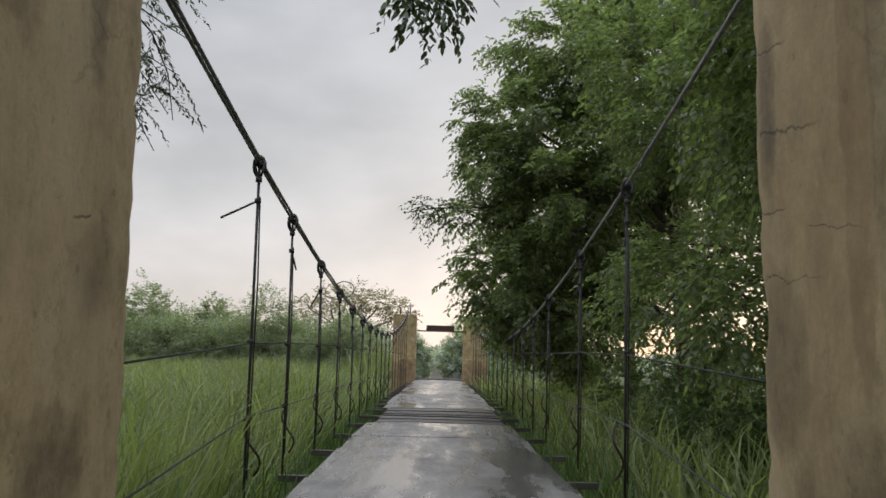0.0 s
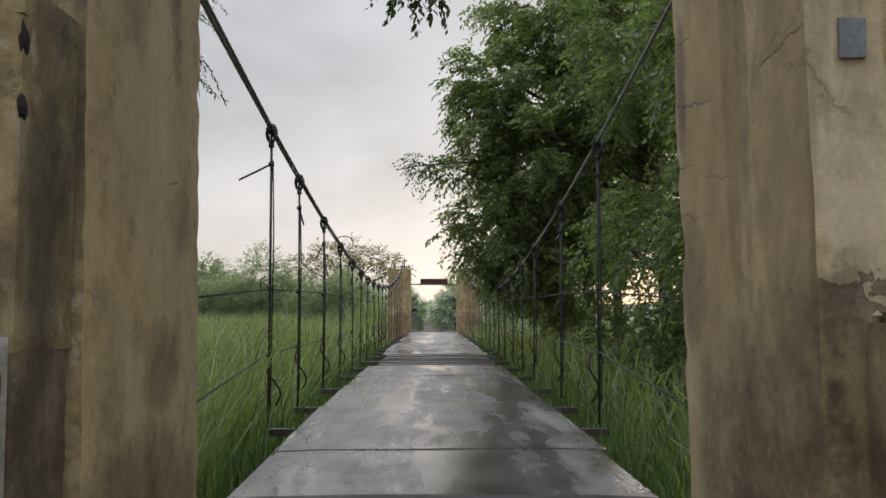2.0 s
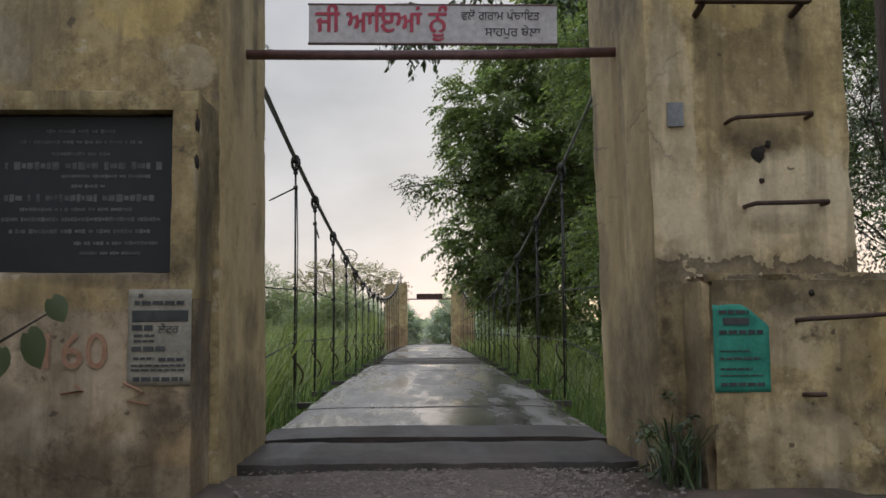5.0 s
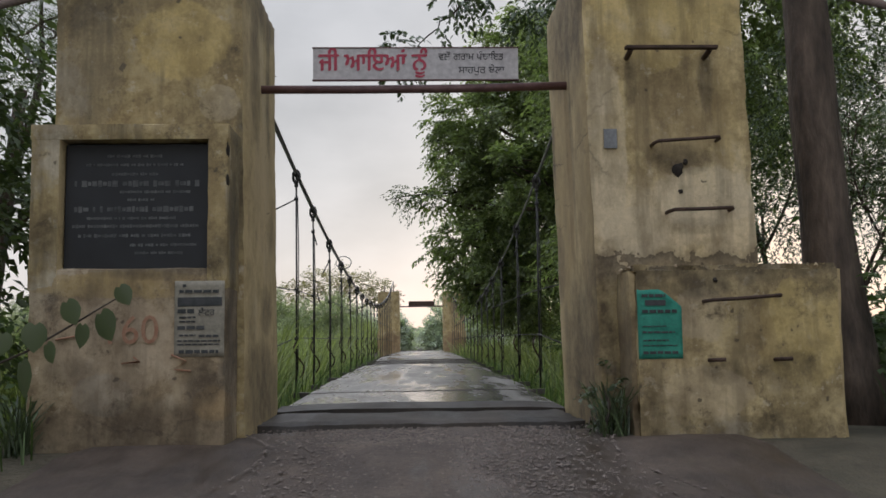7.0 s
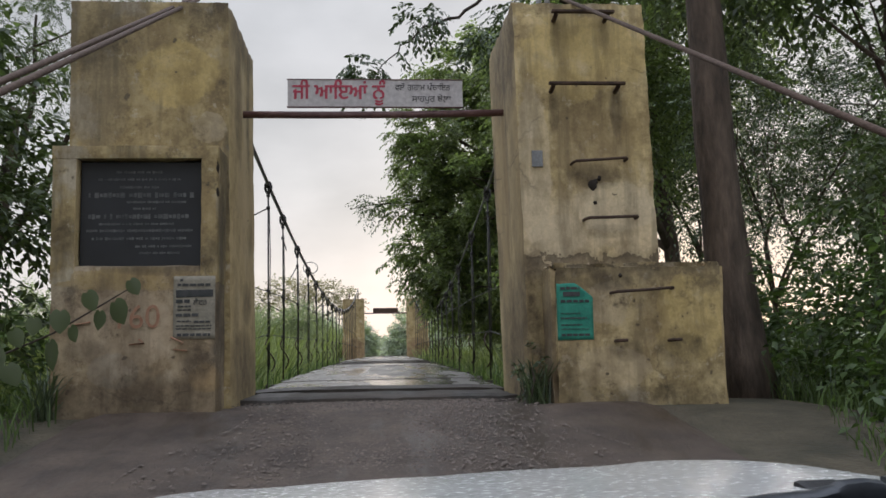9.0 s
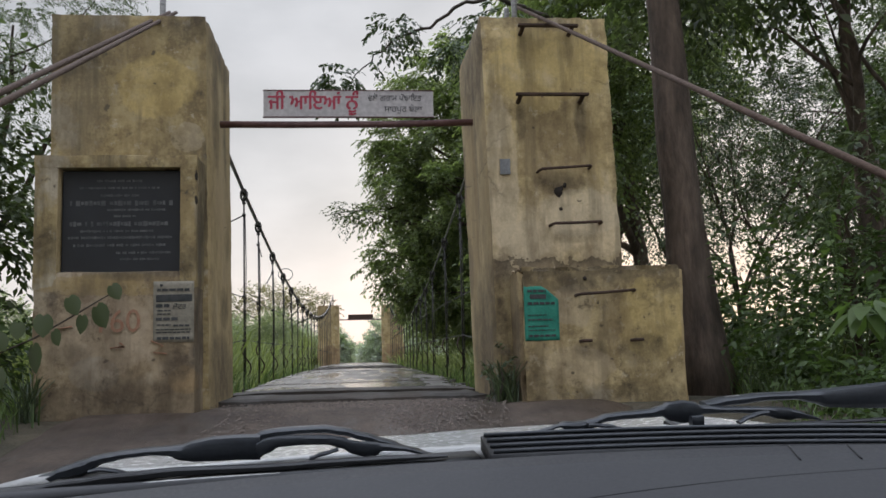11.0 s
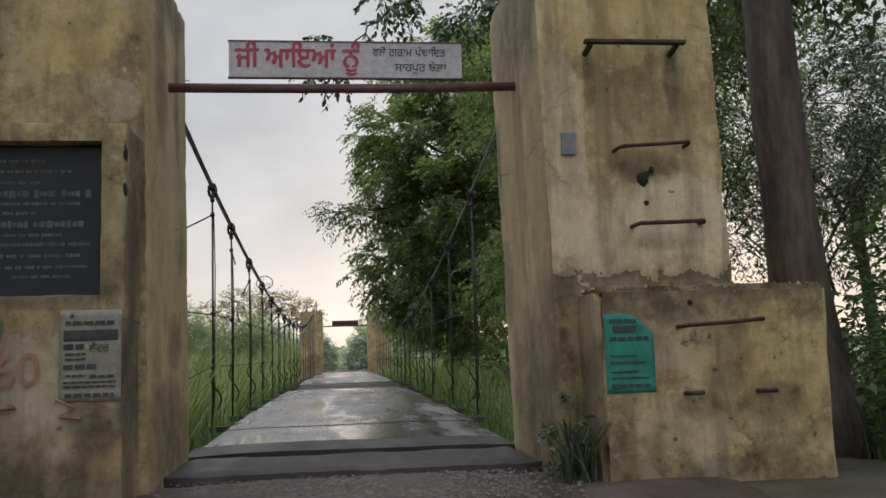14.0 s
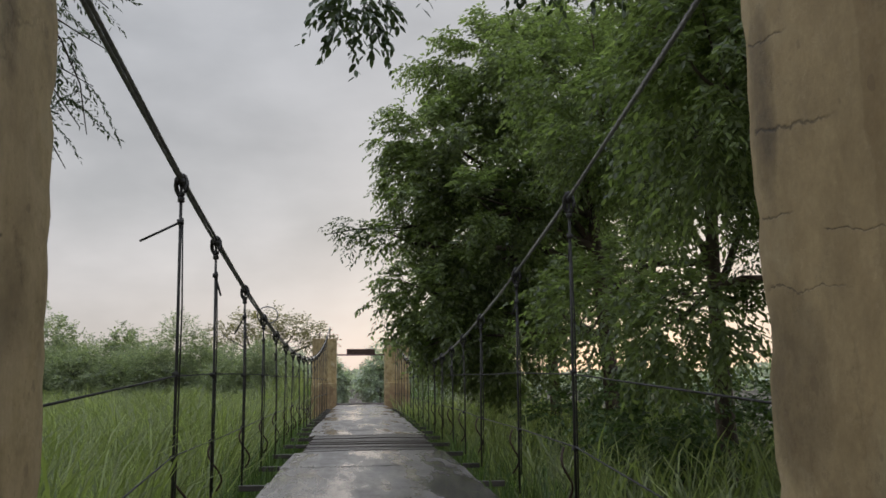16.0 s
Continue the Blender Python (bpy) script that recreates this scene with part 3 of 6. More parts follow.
def oval_object(name, verts, mat, parent=None):
    n = len(verts) // 6
    me = bpy.data.meshes.new(name)
    me.vertices.add(len(verts))
    me.vertices.foreach_set("co", verts.astype(np.float32).ravel())
    idx = np.arange(n, dtype=np.int32)[:, None] * 6 + np.array([[0, 1, 2, 3, 0, 3, 4, 5]], dtype=np.int32)
    me.loops.add(8 * n)
    me.loops.foreach_set("vertex_index", idx.ravel())
    me.polygons.add(2 * n)
    me.polygons.foreach_set("loop_start", np.arange(2 * n, dtype=np.int32) * 4)
    me.materials.append(mat)
    me.update(calc_edges=True)
    ob = new(name, me)
    ob.parent = parent
    return ob


def quads_object(name, verts, mat, parent=None):
    n = len(verts) // 4
    me = bpy.data.meshes.new(name)
    me.vertices.add(len(verts))
    me.vertices.foreach_set("co", verts.astype(np.float32).ravel())
    me.loops.add(4 * n)
    me.loops.foreach_set("vertex_index", np.arange(4 * n, dtype=np.int32))
    me.polygons.add(n)
    me.polygons.foreach_set("loop_start", np.arange(n, dtype=np.int32) * 4)
    me.materials.append(mat)
    me.update(calc_edges=True)
    ob = new(name, me)
    ob.parent = parent
    return ob


def unit(rng, n):
    v = rng.normal(size=(n, 3))
    return v / np.linalg.norm(v, axis=1, keepdims=True)


def twig_leaves(rng, starts, dirs, per, span, length, width, droop, shape=leaf_arrays):
    """Leaves in two rows along drooping twigs."""
    n = len(starts)
    k = np.tile(np.arange(per), n)
    s = np.repeat(starts, per, axis=0)
    d = np.repeat(dirs, per, axis=0)
    f = (k + 1) / per
    sp = np.repeat(span * rng.uniform(0.7, 1.3, n), per)
    pos = s + d * (f * sp)[:, None]
    pos[:, 2] -= droop * sp * f * f
    side = np.cross(d, np.array([0, 0, 1.0])) + 1e-4
    side /= np.linalg.norm(side, axis=1, keepdims=True)
    sign = np.where(k % 2 == 0, 1.0, -1.0)[:, None]
    ld = d * 0.55 + side * sign * 0.75 + rng.normal(size=pos.shape) * 0.28
    ld[:, 2] -= droop * 0.9
    nr = np.array([0, 0, 1.0]) + rng.normal(size=pos.shape) * 0.45
    ln = length * rng.uniform(0.65, 1.25, len(pos))
    return shape(pos, ld, nr, ln, ln * width)


def crown_points(rng, lobes, n, inner=0.45):
    """Starts and outward directions of twigs, shared among lobes by volume."""
    vol = np.array([l[3] * l[4] * l[5] for l in lobes]) ** 0.75
    pick = rng.choice(len(lobes), size=n, p=vol / vol.sum())
    lb = np.array(lobes, dtype=float)[pick]
    u = unit(rng, n)
    # twigs gather in clumps, so that the outline billows and gaps open between
    clumps = unit(rng, 44)
    near = np.argmax(u @ clumps.T, axis=1)
    u = u * 0.50 + clumps[near] * 0.50
    u /= np.linalg.norm(u, axis=1, keepdims=True)
    r = rng.uniform(inner ** 2, 1.0, n) ** 0.5 * (0.80 + 0.32 * ((near * 7 + pick * 3) % 11) / 10)
    wob = 1 + 0.22 * np.sin(5 * u[:, 0] + 3 * u[:, 2] + pick) * np.cos(4 * u[:, 1] - pick)
    pos = lb[:, :3] + u * lb[:, 3:6] * (r * wob)[:, None]
    d = u + rng.normal(size=u.shape) * 0.4 + np.array([0, 0, 0.1])
    return pos, d / np.linalg.norm(d, axis=1, keepdims=True)


def limb_points(a, b, rng, bend=0.12, k=7, lift=0.0):
    a, b = Vector(a), Vector(b)
    ln = (b - a).length
    o1, o2 = Vector(rng.normal(size=3)) * ln * bend, Vector(rng.normal(size=3)) * ln * bend
    out = []
    for i in range(k + 1):
        f = i / k
        p = a.lerp(b, f) + o1 * math.sin(math.pi * f) * 0.6 + o2 * math.sin(2 * math.pi * f) * 0.3
        p.z += lift * math.sin(math.pi * f)
        out.append(p)
    return out


def tree(name, base, trunk_top, r0, lobes, twigs, per=9, span=0.7, leaf=0.13, width=0.42, droop=0.45, mat=None, seed=1,
         label="", category="tree", group="", inner=0.45, fine_limbs=5, bark=None, oval=False):
    """Tapered trunk, limbs to each lobe with finer boughs, and a crown of leaves on twigs."""
    rng = np.random.default_rng(seed)
    bark = bark or M_BARK
    root = thing(name, base, label, category, group)
    b = Vector(base)
    top = Vector(trunk_top)
    pts = limb_points((0, 0, -0.3), top - b, rng, 0.012, 9)
    radii = [r0 * (1.3 if i == 0 else 1.05 if i == 1 else 1.0) * (1 - 0.5 * i / 9) for i in range(10)]
    tv, tf = tube_data(pts, radii, 18)
    tv = [v + (v - pts[min(9, i // 18)]) * (0.16 * noise.noise(Vector((v.x * 5, v.y * 5, v.z * 0.8 + seed)))) for i, v in enumerate(tv)]
    mesh_object("trunk", [tuple(v) for v in tv], tf, bark, root, smooth=True)
    for lb in lobes:
        c = Vector(lb[:3]) - b
        start = pts[rng.integers(5, 10)]
        lp = limb_points(start, c, rng, 0.10, 7, 0.3)
        lr = r0 * 0.42
        chunks = [tube_data(lp, [lr * (1 - 0.75 * i / 7) for i in range(8)], 7)]
        for _ in range(fine_limbs):
            u = unit(rng, 1)[0]
            e = c + Vector(u * np.array(lb[3:6]) * 0.85)
            s = lp[rng.integers(3, 8)]
            bp = limb_points(s, e, rng, 0.12, 6)
            chunks.append(tube_data(bp, [lr * 0.32 * (1 - 0.8 * i / 6) for i in range(7)], 5))
        v, f = joined(chunks)
        mesh_object("limb", v, f, bark, root, smooth=True)
    pos, d = crown_points(rng, lobes, twigs, inner)
    q = twig_leaves(rng, pos - np.array(base), d, per, span, leaf, width, droop, oval_arrays if oval else leaf_arrays)
    (oval_object if oval else quads_object)("crown", q, mat or M_LEAF, root)
    return root

# ---- ground ----


def smooth01(a, b, v):
    f = min(1.0, max(0.0, (v - a) / (b - a)))
    return f * f * (3 - 2 * f)


def road_z(y):
    """Height of the approach along its middle: level at the gate, then a ramp down behind."""
    if y > 20:
        return 0.26 - 1.5 * smooth01(49, 66, y)
    if y >= -0.6:
        return 0.30
    return 0.30 - 0.125 * min(-0.6 - y, 9.0) - 0.5 * smooth01(-9.6, -18, y)


def axis_x(y):
    """Middle line of the bridge."""
    return -0.155 + 0.0152 * (y - 1.5)


FIELD_Z = -1.25


def ground_z(x, y):
    bank = max(smooth01(3.3, 0.6, y), smooth01(44.5, 47.5, y))
    off = abs(x - axis_x(min(max(y, 0), 60)))
    shoulder = 1 - smooth01(3.4, 6.5, off)
    lump = 0.10 * noise.noise(Vector((x * 0.35, y * 0.35, 0))) + 0.05 * noise.noise(Vector((x * 1.1, y * 1.1, 4)))
    far = smooth01(30, 200, math.hypot(x, y))
    base = FIELD_Z + lump * (1 - far)
    on = bank * shoulder * smooth01(120, 70, y) if y > 20 else bank * shoulder
    return base * (1 - on) + (road_z(y) - 0.03 + lump * 0.35 * smooth01(1.2, 2.8, off)) * on


def axis_steps(inner, fine, outer):
    vals, v, s = [0.0], 0.0, fine
    while v < outer:
        v += s
        if v > inner:
            s *= 1.28
        vals.append(v)
    return [-q for q in vals[:0:-1]] + vals


gx = axis_steps(10, 0.4, 2600)
gy = [q + 8 for q in axis_steps(24, 0.45, 2600)]
g_verts = [(x, y, ground_z(x, y)) for y in gy for x in gx]
g_faces = [(j * len(gx) + i, j * len(gx) + i + 1, (j + 1) * len(gx) + i + 1, (j + 1) * len(gx) + i) for j in range(len(gy) - 1) for i in range(len(gx) - 1)]
ground = mesh_object("ground", g_verts, g_faces, M_SOIL, smooth=True)
tagged(ground, "damp green and brown field soil around the bridge banks", "ground", kind="structure")


def strip(name, ys, half, mat, label, thick=0.08, wave=0.012, cols=14):
    """A road strip that follows the approach, with a slight crown, ruts and a ragged edge."""
    verts, faces = [], []
    for y in ys:
        for i in range(cols + 1):
            u = -1 + 2 * i / cols
            w = half + (0.18 * noise.noise(Vector((y * 0.8, u, 1))) if abs(u) == 1 else 0)
            x = axis_x(min(max(y, 0), 60)) + u * w
            rut = -0.02 * (math.exp(-((abs(u) - 0.42) / 0.13) ** 2))
            z = road_z(y) + 0.015 * (1 - u * u) + rut + wave * noise.noise(Vector((x * 1.7, y * 1.7, 0)))
            verts.append((x, y, z - (thick if abs(u) == 1 else 0)))
    c = cols + 1
    for j in range(len(ys) - 1):
        for i in range(cols):
            faces.append((j * c + i, j * c + i + 1, (j + 1) * c + i + 1, (j + 1) * c + i))
    return tagged(mesh_object(name, verts, faces, mat, smooth=True), label, "road", kind="structure")


strip("approach_road", [-40 + 0.22 * i for i in range(184)], 2.3, M_ROAD, "wet brown gravel ramp leading up to the bridge gate")
strip("far_road", [47.6 + 0.6 * i for i in range(130)], 1.7, M_ROAD, "wet earth track leading away beyond the far gate")
thr = rough_box("threshold_slab", (axis_x(1) - 1.16, 0.42, 0.05), (axis_x(1) + 1.18, 1.42, 0.345), [M_SLAB], step=0.08, wear=0.03, bumpy=0.012, seed=3)
tagged(thr, "damp cracked concrete threshold slab between the gate pillars", "slab", kind="structure")

# loose gravel on the ramp
rng_s = np.random.default_rng(11)
st_v, st_f = [], []
for i in range(21000):
    y = rng_s.uniform(-6.8, 0.35) if i % 3 else -abs(rng_s.normal()) * 1.6 + 0.3
    x = axis_x(0) + 0.12 + float(np.clip(rng_s.normal(), -2.4, 2.4)) * (0.52 + 0.10 * math.sin(y * 1.9))
    s = rng_s.uniform(0.004, 0.011) if i % 5 else rng_s.uniform(0.010, 0.021)
    z = road_z(y) + 0.012
    o = len(st_v)
    r3 = rng_s.uniform(0.6, 1.3, 6) * s
    st_v += [(x + r3[0], y, z), (x - r3[1], y, z), (x, y + r3[2], z), (x, y - r3[3], z), (x + s * 0.2, y, z + r3[4] * 0.5), (x, y, z - r3[5])]
    st_f += [tuple(o + k for k in f) for f in ((0, 2, 4), (2, 1, 4), (1, 3, 4), (3, 0, 4))]
tagged(mesh_object("gravel", st_v, st_f, M_STONE), "loose wet gravel scattered on the ramp", "gravel", kind="stuff")


# ---- gate pillars ----
def rung(parent, x0, x1, z, y, reach=0.16, r=0.013, sag=0.0, tilt=0.0):
    pts = [(x0, y + 0.06, z), (x0, y - reach * 0.6, z), (x0 + 0.02, y - reach, z + 0.004), ((x0 + x1) / 2, y - reach - 0.004, z - sag + tilt / 2),
           (x1 - 0.02, y - reach, z + tilt), (x1, y - reach * 0.6, z + tilt), (x1, y + 0.06, z + tilt)]
    return tube("rung", pts, r, M_RUST, parent, 7, "rusty iron climbing rung")


# pillar that carries the plaque
pl = thing("gate_pillar", (-1.95, 0.76, 0.0), "tall stained ochre bridge pillar with a recessed black plaque", "pillar", "near gate pillars")


def local(ob, root):
    ob.matrix_parent_inverse = Matrix.Translation(root.location).inverted()
    return ob


local(rough_box("shaft", (-2.57, 0.0, 0.0), (-1.302, 1.555, 3.58), [M_OCHRE, M_SIDE], pl, seed=1.0, side_index=(0, 1, 1), batter=-0.045, wear=0.024), pl)
local(rough_box("saddle_block", (-1.97, 0.35, 3.52), (-1.57, 1.15, 3.64), [M_SIDE], pl, wear=0.05, seed=2.0), pl)
# front block: a lower wall, two jambs, a head and the backing of the recess
local(rough_box("plinth", (-2.57, -0.42, 0.0), (-1.36, 0.0, 1.385), [M_PLINTH, M_SIDE], pl, seed=5.0, side_index=(0, 0, 0), step=0.06, wear=0.018), pl)
local(rough_box("jamb", (-1.485, -0.424, 1.25), (-1.356, 0.0, 2.27), [M_OCHRE, M_SIDE], pl, seed=6.0, side_index=(0, 0, 0), step=0.035, wear=0.009), pl)
local(rough_box("jamb", (-2.574, -0.424, 1.25), (-2.395, 0.0, 2.27), [M_OCHRE, M_SIDE], pl, seed=7.0, side_index=(0, 1, 0), step=0.035, wear=0.009), pl)
local(rough_box("lintel", (-2.578, -0.429, 2.187), (-1.352, 0.0, 2.29), [M_OCHRE, M_SIDE], pl, seed=8.0, side_index=(0, 0, 0), step=0.035, wear=0.009), pl)
local(rough_box("recess_back", (-2.395, -0.28, 1.372), (-1.485, 0.0, 2.187), [M_SIDE], pl, seed=9.0, wear=0.0, bumpy=0.002), pl)
plaque = local(part("plaque", box_bm(-2.388, -0.335, 1.385, -1.492, -0.285, 2.178, 0.004), M_SLATE, pl, "black slate inscription plaque"), pl)
# rows of worn engraved writing
rw = random.Random(3)
for row, (z, h, x0, x1) in enumerate([(2.10, 0.020, -2.13, -1.80), (2.045, 0.018, -2.26, -1.66), (1.985, 0.020, -2.10, -1.82), (1.925, 0.040, -2.33, -1.58),
                                      (1.872, 0.018, -2.05, -1.62), (1.822, 0.018, -2.00, -1.84), (1.762, 0.038, -2.33, -1.60), (1.705, 0.018, -2.25, -1.70),
                                      (1.655, 0.022, -2.34, -1.56), (1.595, 0.022, -2.30, -1.62), (1.535, 0.020, -1.98, -1.58), (1.485, 0.018, -1.95, -1.66)]):
    bmr = bmesh.new()
    x = x0
    while x < x1:
        w = h * rw.uniform(0.35, 1.0)
        g = h * (0.16 if rw.random() > 0.22 else 0.75)
        c = bmesh.ops.create_cube(bmr, size=1)
        for v in c["verts"]:
            v.co = Vector((x + w / 2 + v.co.x * w, -0.3362 + v.co.y * 0.0024, z + v.co.z * h * (0.62 + 0.38 * ((len(bmr.verts) // 8) % 3) / 2)))
        x += w + g
    local(part("inscription_row", bmr, M_CHALK, pl, "faded pale line of engraved writing"), pl)
# pits as flattened dark balls; their inner shade is painted, not modelled
for z, k in ((2.12, 1.0), (1.93, 0.8)):
    bmc = bmesh.new()
    bmesh.ops.create_icosphere(bmc, subdivisions=2, radius=1)
    for v in bmc.verts:
        nn = 1 + 0.7 * noise.noise(v.co * 1.4 + Vector((z * 9, z * 7, 0)))
        v.co = Vector((-1.363 + v.co.x * 0.012, -0.405 + v.co.y * 0.026 * nn, z + v.co.z * 0.045 * k * nn))
    local(part("chip", bmc, M_HOLE, pl, "dark blob painted as a pit in the broken plaster edge"), pl)

# pillar with the climbing rungs
pr = thing("gate_pillar", (1.6, 0.76, 0.0), "tall stained ochre bridge pillar with rusty climbing rungs", "pillar", "near gate pillars")
local(rough_box("shaft", (1.045, 0.0, 0.0), (2.185, 1.555, 3.61), [M_OCHRE_R, M_SIDE], pr, seed=21.0, side_index=(0, 1, 1), batter=-0.085, wear=0.028), pr)
local(rough_box("saddle_block", (1.22, 0.35, 3.57), (1.64, 1.15, 3.68), [M_SIDE], pr, wear=0.05, seed=22.0), pr)
local(rough_box("plinth", (1.16, -0.40, 0.0), (2.52, 0.0, 1.37), [M_PLINTH_R, M_SIDE], pr, seed=23.0, side_index=(0, 1, 0), wear=0.075, step=0.035, bumpy=0.011), pr)
local(rough_box("plinth", (2.06, -0.02, 0.0), (2.50, 1.2, 1.34), [M_PLINTH_R], pr, seed=24.0, wear=0.03, step=0.06), pr)
for x0, x1, z in ((1.30, 1.78, 3.47), (1.26, 1.85, 2.865)):
    # flat bar on two short brackets let into the wall
    fb = local(part("rung", box_bm(x0 - 0.02, -0.165, z - 0.012, x1 + 0.02, -0.115, z + 0.010, 0.004), M_RUST, pr, "flat rusty iron rung"), pr)
    for x in (x0 + 0.02, x1 - 0.03):
        bk = tube("bracket", [(x, -0.13, z - 0.012), (x, -0.05, z - 0.028), (x, 0.05, z - 0.036)], 0.020, M_RUST, fb, 5)
        bk.matrix_parent_inverse = Matrix.Identity(4)
for x0, x1, z, y, t, r in ((1.43, 1.88, 2.22, 0.0, 0.03, 0.012), (1.52, 1.95, 1.755, 0.0, 0.015, 0.013),
                           (1.62, 2.09, 1.135, -0.39, 0.03, 0.012)):
    local(rung(pr, x0, x1, z, y, 0.13, r, 0.0, t), pr)
for x in (1.67, 2.09):
    local(tube("rung_stub", [(x - 0.04, -0.36, 0.765), (x - 0.01, -0.47, 0.77), (x + 0.05, -0.485, 0.772)], 0.013, M_RUST, pr, 6, "broken rusty rung stub"), pr)
local(part("tin_tag", box_bm(1.105, -0.014, 2.20, 1.195, -0.001, 2.335, 0.003), M_GREYTAG, pr, "small grey tin plate"), pr)
# holes as raised dark blobs, with the depth's shade in the colour
for x, z, w in ((1.61, 2.05, 0.038), (1.66, 2.10, 0.018), (1.62, 1.90, 0.014), (1.70, 1.27, 0.013)):
    yy = -0.40 if z < 1.35 else 0.0
    bmh = bmesh.new()
    bmesh.ops.create_icosphere(bmh, subdivisions=2, radius=1)
    for v in bmh.verts:
        nn = 1 + 0.8 * noise.noise(v.co * 1.3 + Vector((x * 9, z * 7, 0)))
        v.co = Vector((x + v.co.x * w * nn, yy - 0.004 + v.co.y * 0.012, z + v.co.z * w * 1.1 * nn))
    local(part("hollow", bmh, M_HOLE, pr, "dark blob painted as a hole in the plaster"), pr)


# crumbled plaster lying on the ledge
cr = np.random.default_rng(23)
cv, cf = [], []
for i in range(260):
    x, y = cr.uniform(1.18, 2.42), -abs(cr.normal()) * 0.06 - 0.02 if i % 3 else cr.uniform(-0.36, -0.03)
    s = cr.uniform(0.006, 0.024)
    o = len(cv)
    r6 = cr.uniform(0.6, 1.3, 6) * s
    z = 1.36
    cv += [(x + r6[0], y, z), (x - r6[1], y, z), (x, y + r6[2], z), (x, y - r6[3], z), (x + s * 0.2, y, z + r6[4]), (x, y, z - r6[5])]
    cf += [tuple(o + k for k in f) for f in ((0, 2, 4), (2, 1, 4), (1, 3, 4), (3, 0, 4), (2, 0, 5), (1, 2, 5), (3, 1, 5), (0, 3, 5))]
tagged(mesh_object("plaster_crumbs", cv, cf, M_PLINTH), "dark crumbled plaster lying along the pillar ledge", "rubble", kind="stuff")


# ---- posters ----
def poster(at, w, h, mat, label, bars, words=(), tilt=0.0, torn=False):
    """A thin pasted sheet with a curled edge; bars stand for printed lines (x, z, w, h) from its lower corner."""
    root = thing("poster", at, label, "poster")
    root.rotation_euler = (0, radians(tilt), 0)
    nx, nz = 10, 14
    verts, faces = [], []
    for j in range(nz + 1):
        for i in range(nx + 1):
            u, v = i / nx, j / nz
            curl = 0.002 * max(0, abs(u - 0.5) * 2 - 0.8) + 0.0015 * noise.noise(Vector((u * 4, v * 5, w)))
            top = 1.0 - (0.24 * max(0.0, u - 0.55) / 0.45 + 0.03 * abs(noise.noise(Vector((u * 9, 3, w))))) if torn else 1.0
            verts.append((u * w, -0.003 - curl, v * h * top))
    for j in range(nz):
        for i in range(nx):
            faces.append((j * (nx + 1) + i, j * (nx + 1) + i + 1, (j + 1) * (nx + 1) + i + 1, (j + 1) * (nx + 1) + i))
    sheet = mesh_object("sheet", verts, faces, mat, root, smooth=True)
    so = sheet.modifiers.new("thick", "SOLIDIFY")
    so.thickness = 0.0015
    pr_ = random.Random(int(w * 1000))
    for bx, bz, bw, bh in bars:
        # each printed line breaks into words, except a solid block
        bm = bmesh.new()
        x = bx
        while x < bx + bw:
            ww = bw if bh > 0.03 else min(pr_.uniform(0.010, 0.035) + bh * 0.8, bx + bw - x)
            c = bmesh.ops.create_cube(bm, size=1)
            for v in c["verts"]:
                v.co = Vector((x + ww / 2 + v.co.x * ww, -0.007 + v.co.y * 0.003, bz + bh / 2 + v.co.z * bh * pr_.uniform(0.8, 1)))
            x += ww + 0.004 + bh * 0.2
        tagged(part("printed_line", bm, M_INK, root), kind="stuff")
    for text, tx, tz, size in words:
        lettering(text, root, (tx, -0.0085, tz), size, M_INK)
    return root


def lettering(text, parent, at, size, mat, align="LEFT", stretch=1.0, name="lettering", flip=False, bold=0.0):
    cu = bpy.data.curves.new(name, "FONT")
    cu.body, cu.size, cu.align_x, cu.extrude, cu.resolution_u = text, 10.0, align, 0.01 / size, 3
    tmp = new("tmp", cu)
    dg = bpy.context.evaluated_depsgraph_get()
    me = bpy.data.meshes.new_from_object(tmp.evaluated_get(dg))
    bpy.data.objects.remove(tmp)
    me.transform(Matrix.Scale(size / 10.0, 4))
    me.materials.clear()
    me.materials.append(mat)
    if bold:
        # a brush-wide stroke: the outline laid down three times, a hair apart
        bm = bmesh.new()
        for k, (dx, dy) in enumerate(((0, 0), (bold, bold * 0.5), (-bold, -bold * 0.5))):
            have = len(bm.verts)
            bm.from_mesh(me)
            bm.verts.ensure_lookup_table()
            for v in bm.verts[have:]:
                v.co += Vector((dx, dy, 0.0006 * k))
        bm.to_mesh(me)
        bm.free()
    ob = new(name, me)
    ob.parent = parent
    ob.matrix_basis = Matrix.Translation(at) @ Euler((radians(90), 0, radians(180 if flip else 0))).to_matrix().to_4x4() @ Matrix.Diagonal((stretch, 1, 1, 1))
    return ob


poster((-1.675, -0.424, 0.835), 0.305, 0.465, M_PAPER, "weathered white printed poster pasted on the plaque pillar",
       [(0.03, 0.02, 0.24, 0.022), (0.02, 0.07, 0.26, 0.010), (0.02, 0.092, 0.26, 0.010), (0.03, 0.125, 0.10, 0.012), (0.15, 0.118, 0.12, 0.016), (0.02, 0.165, 0.17, 0.024),
        (0.03, 0.21, 0.10, 0.010), (0.03, 0.235, 0.10, 0.012), (0.02, 0.265, 0.10, 0.028), (0.02, 0.305, 0.27, 0.060), (0.03, 0.39, 0.24, 0.020), (0.05, 0.425, 0.02, 0.02)],
       [("ਲੈਂਟਰ", 0.145, 0.252, 0.055)])
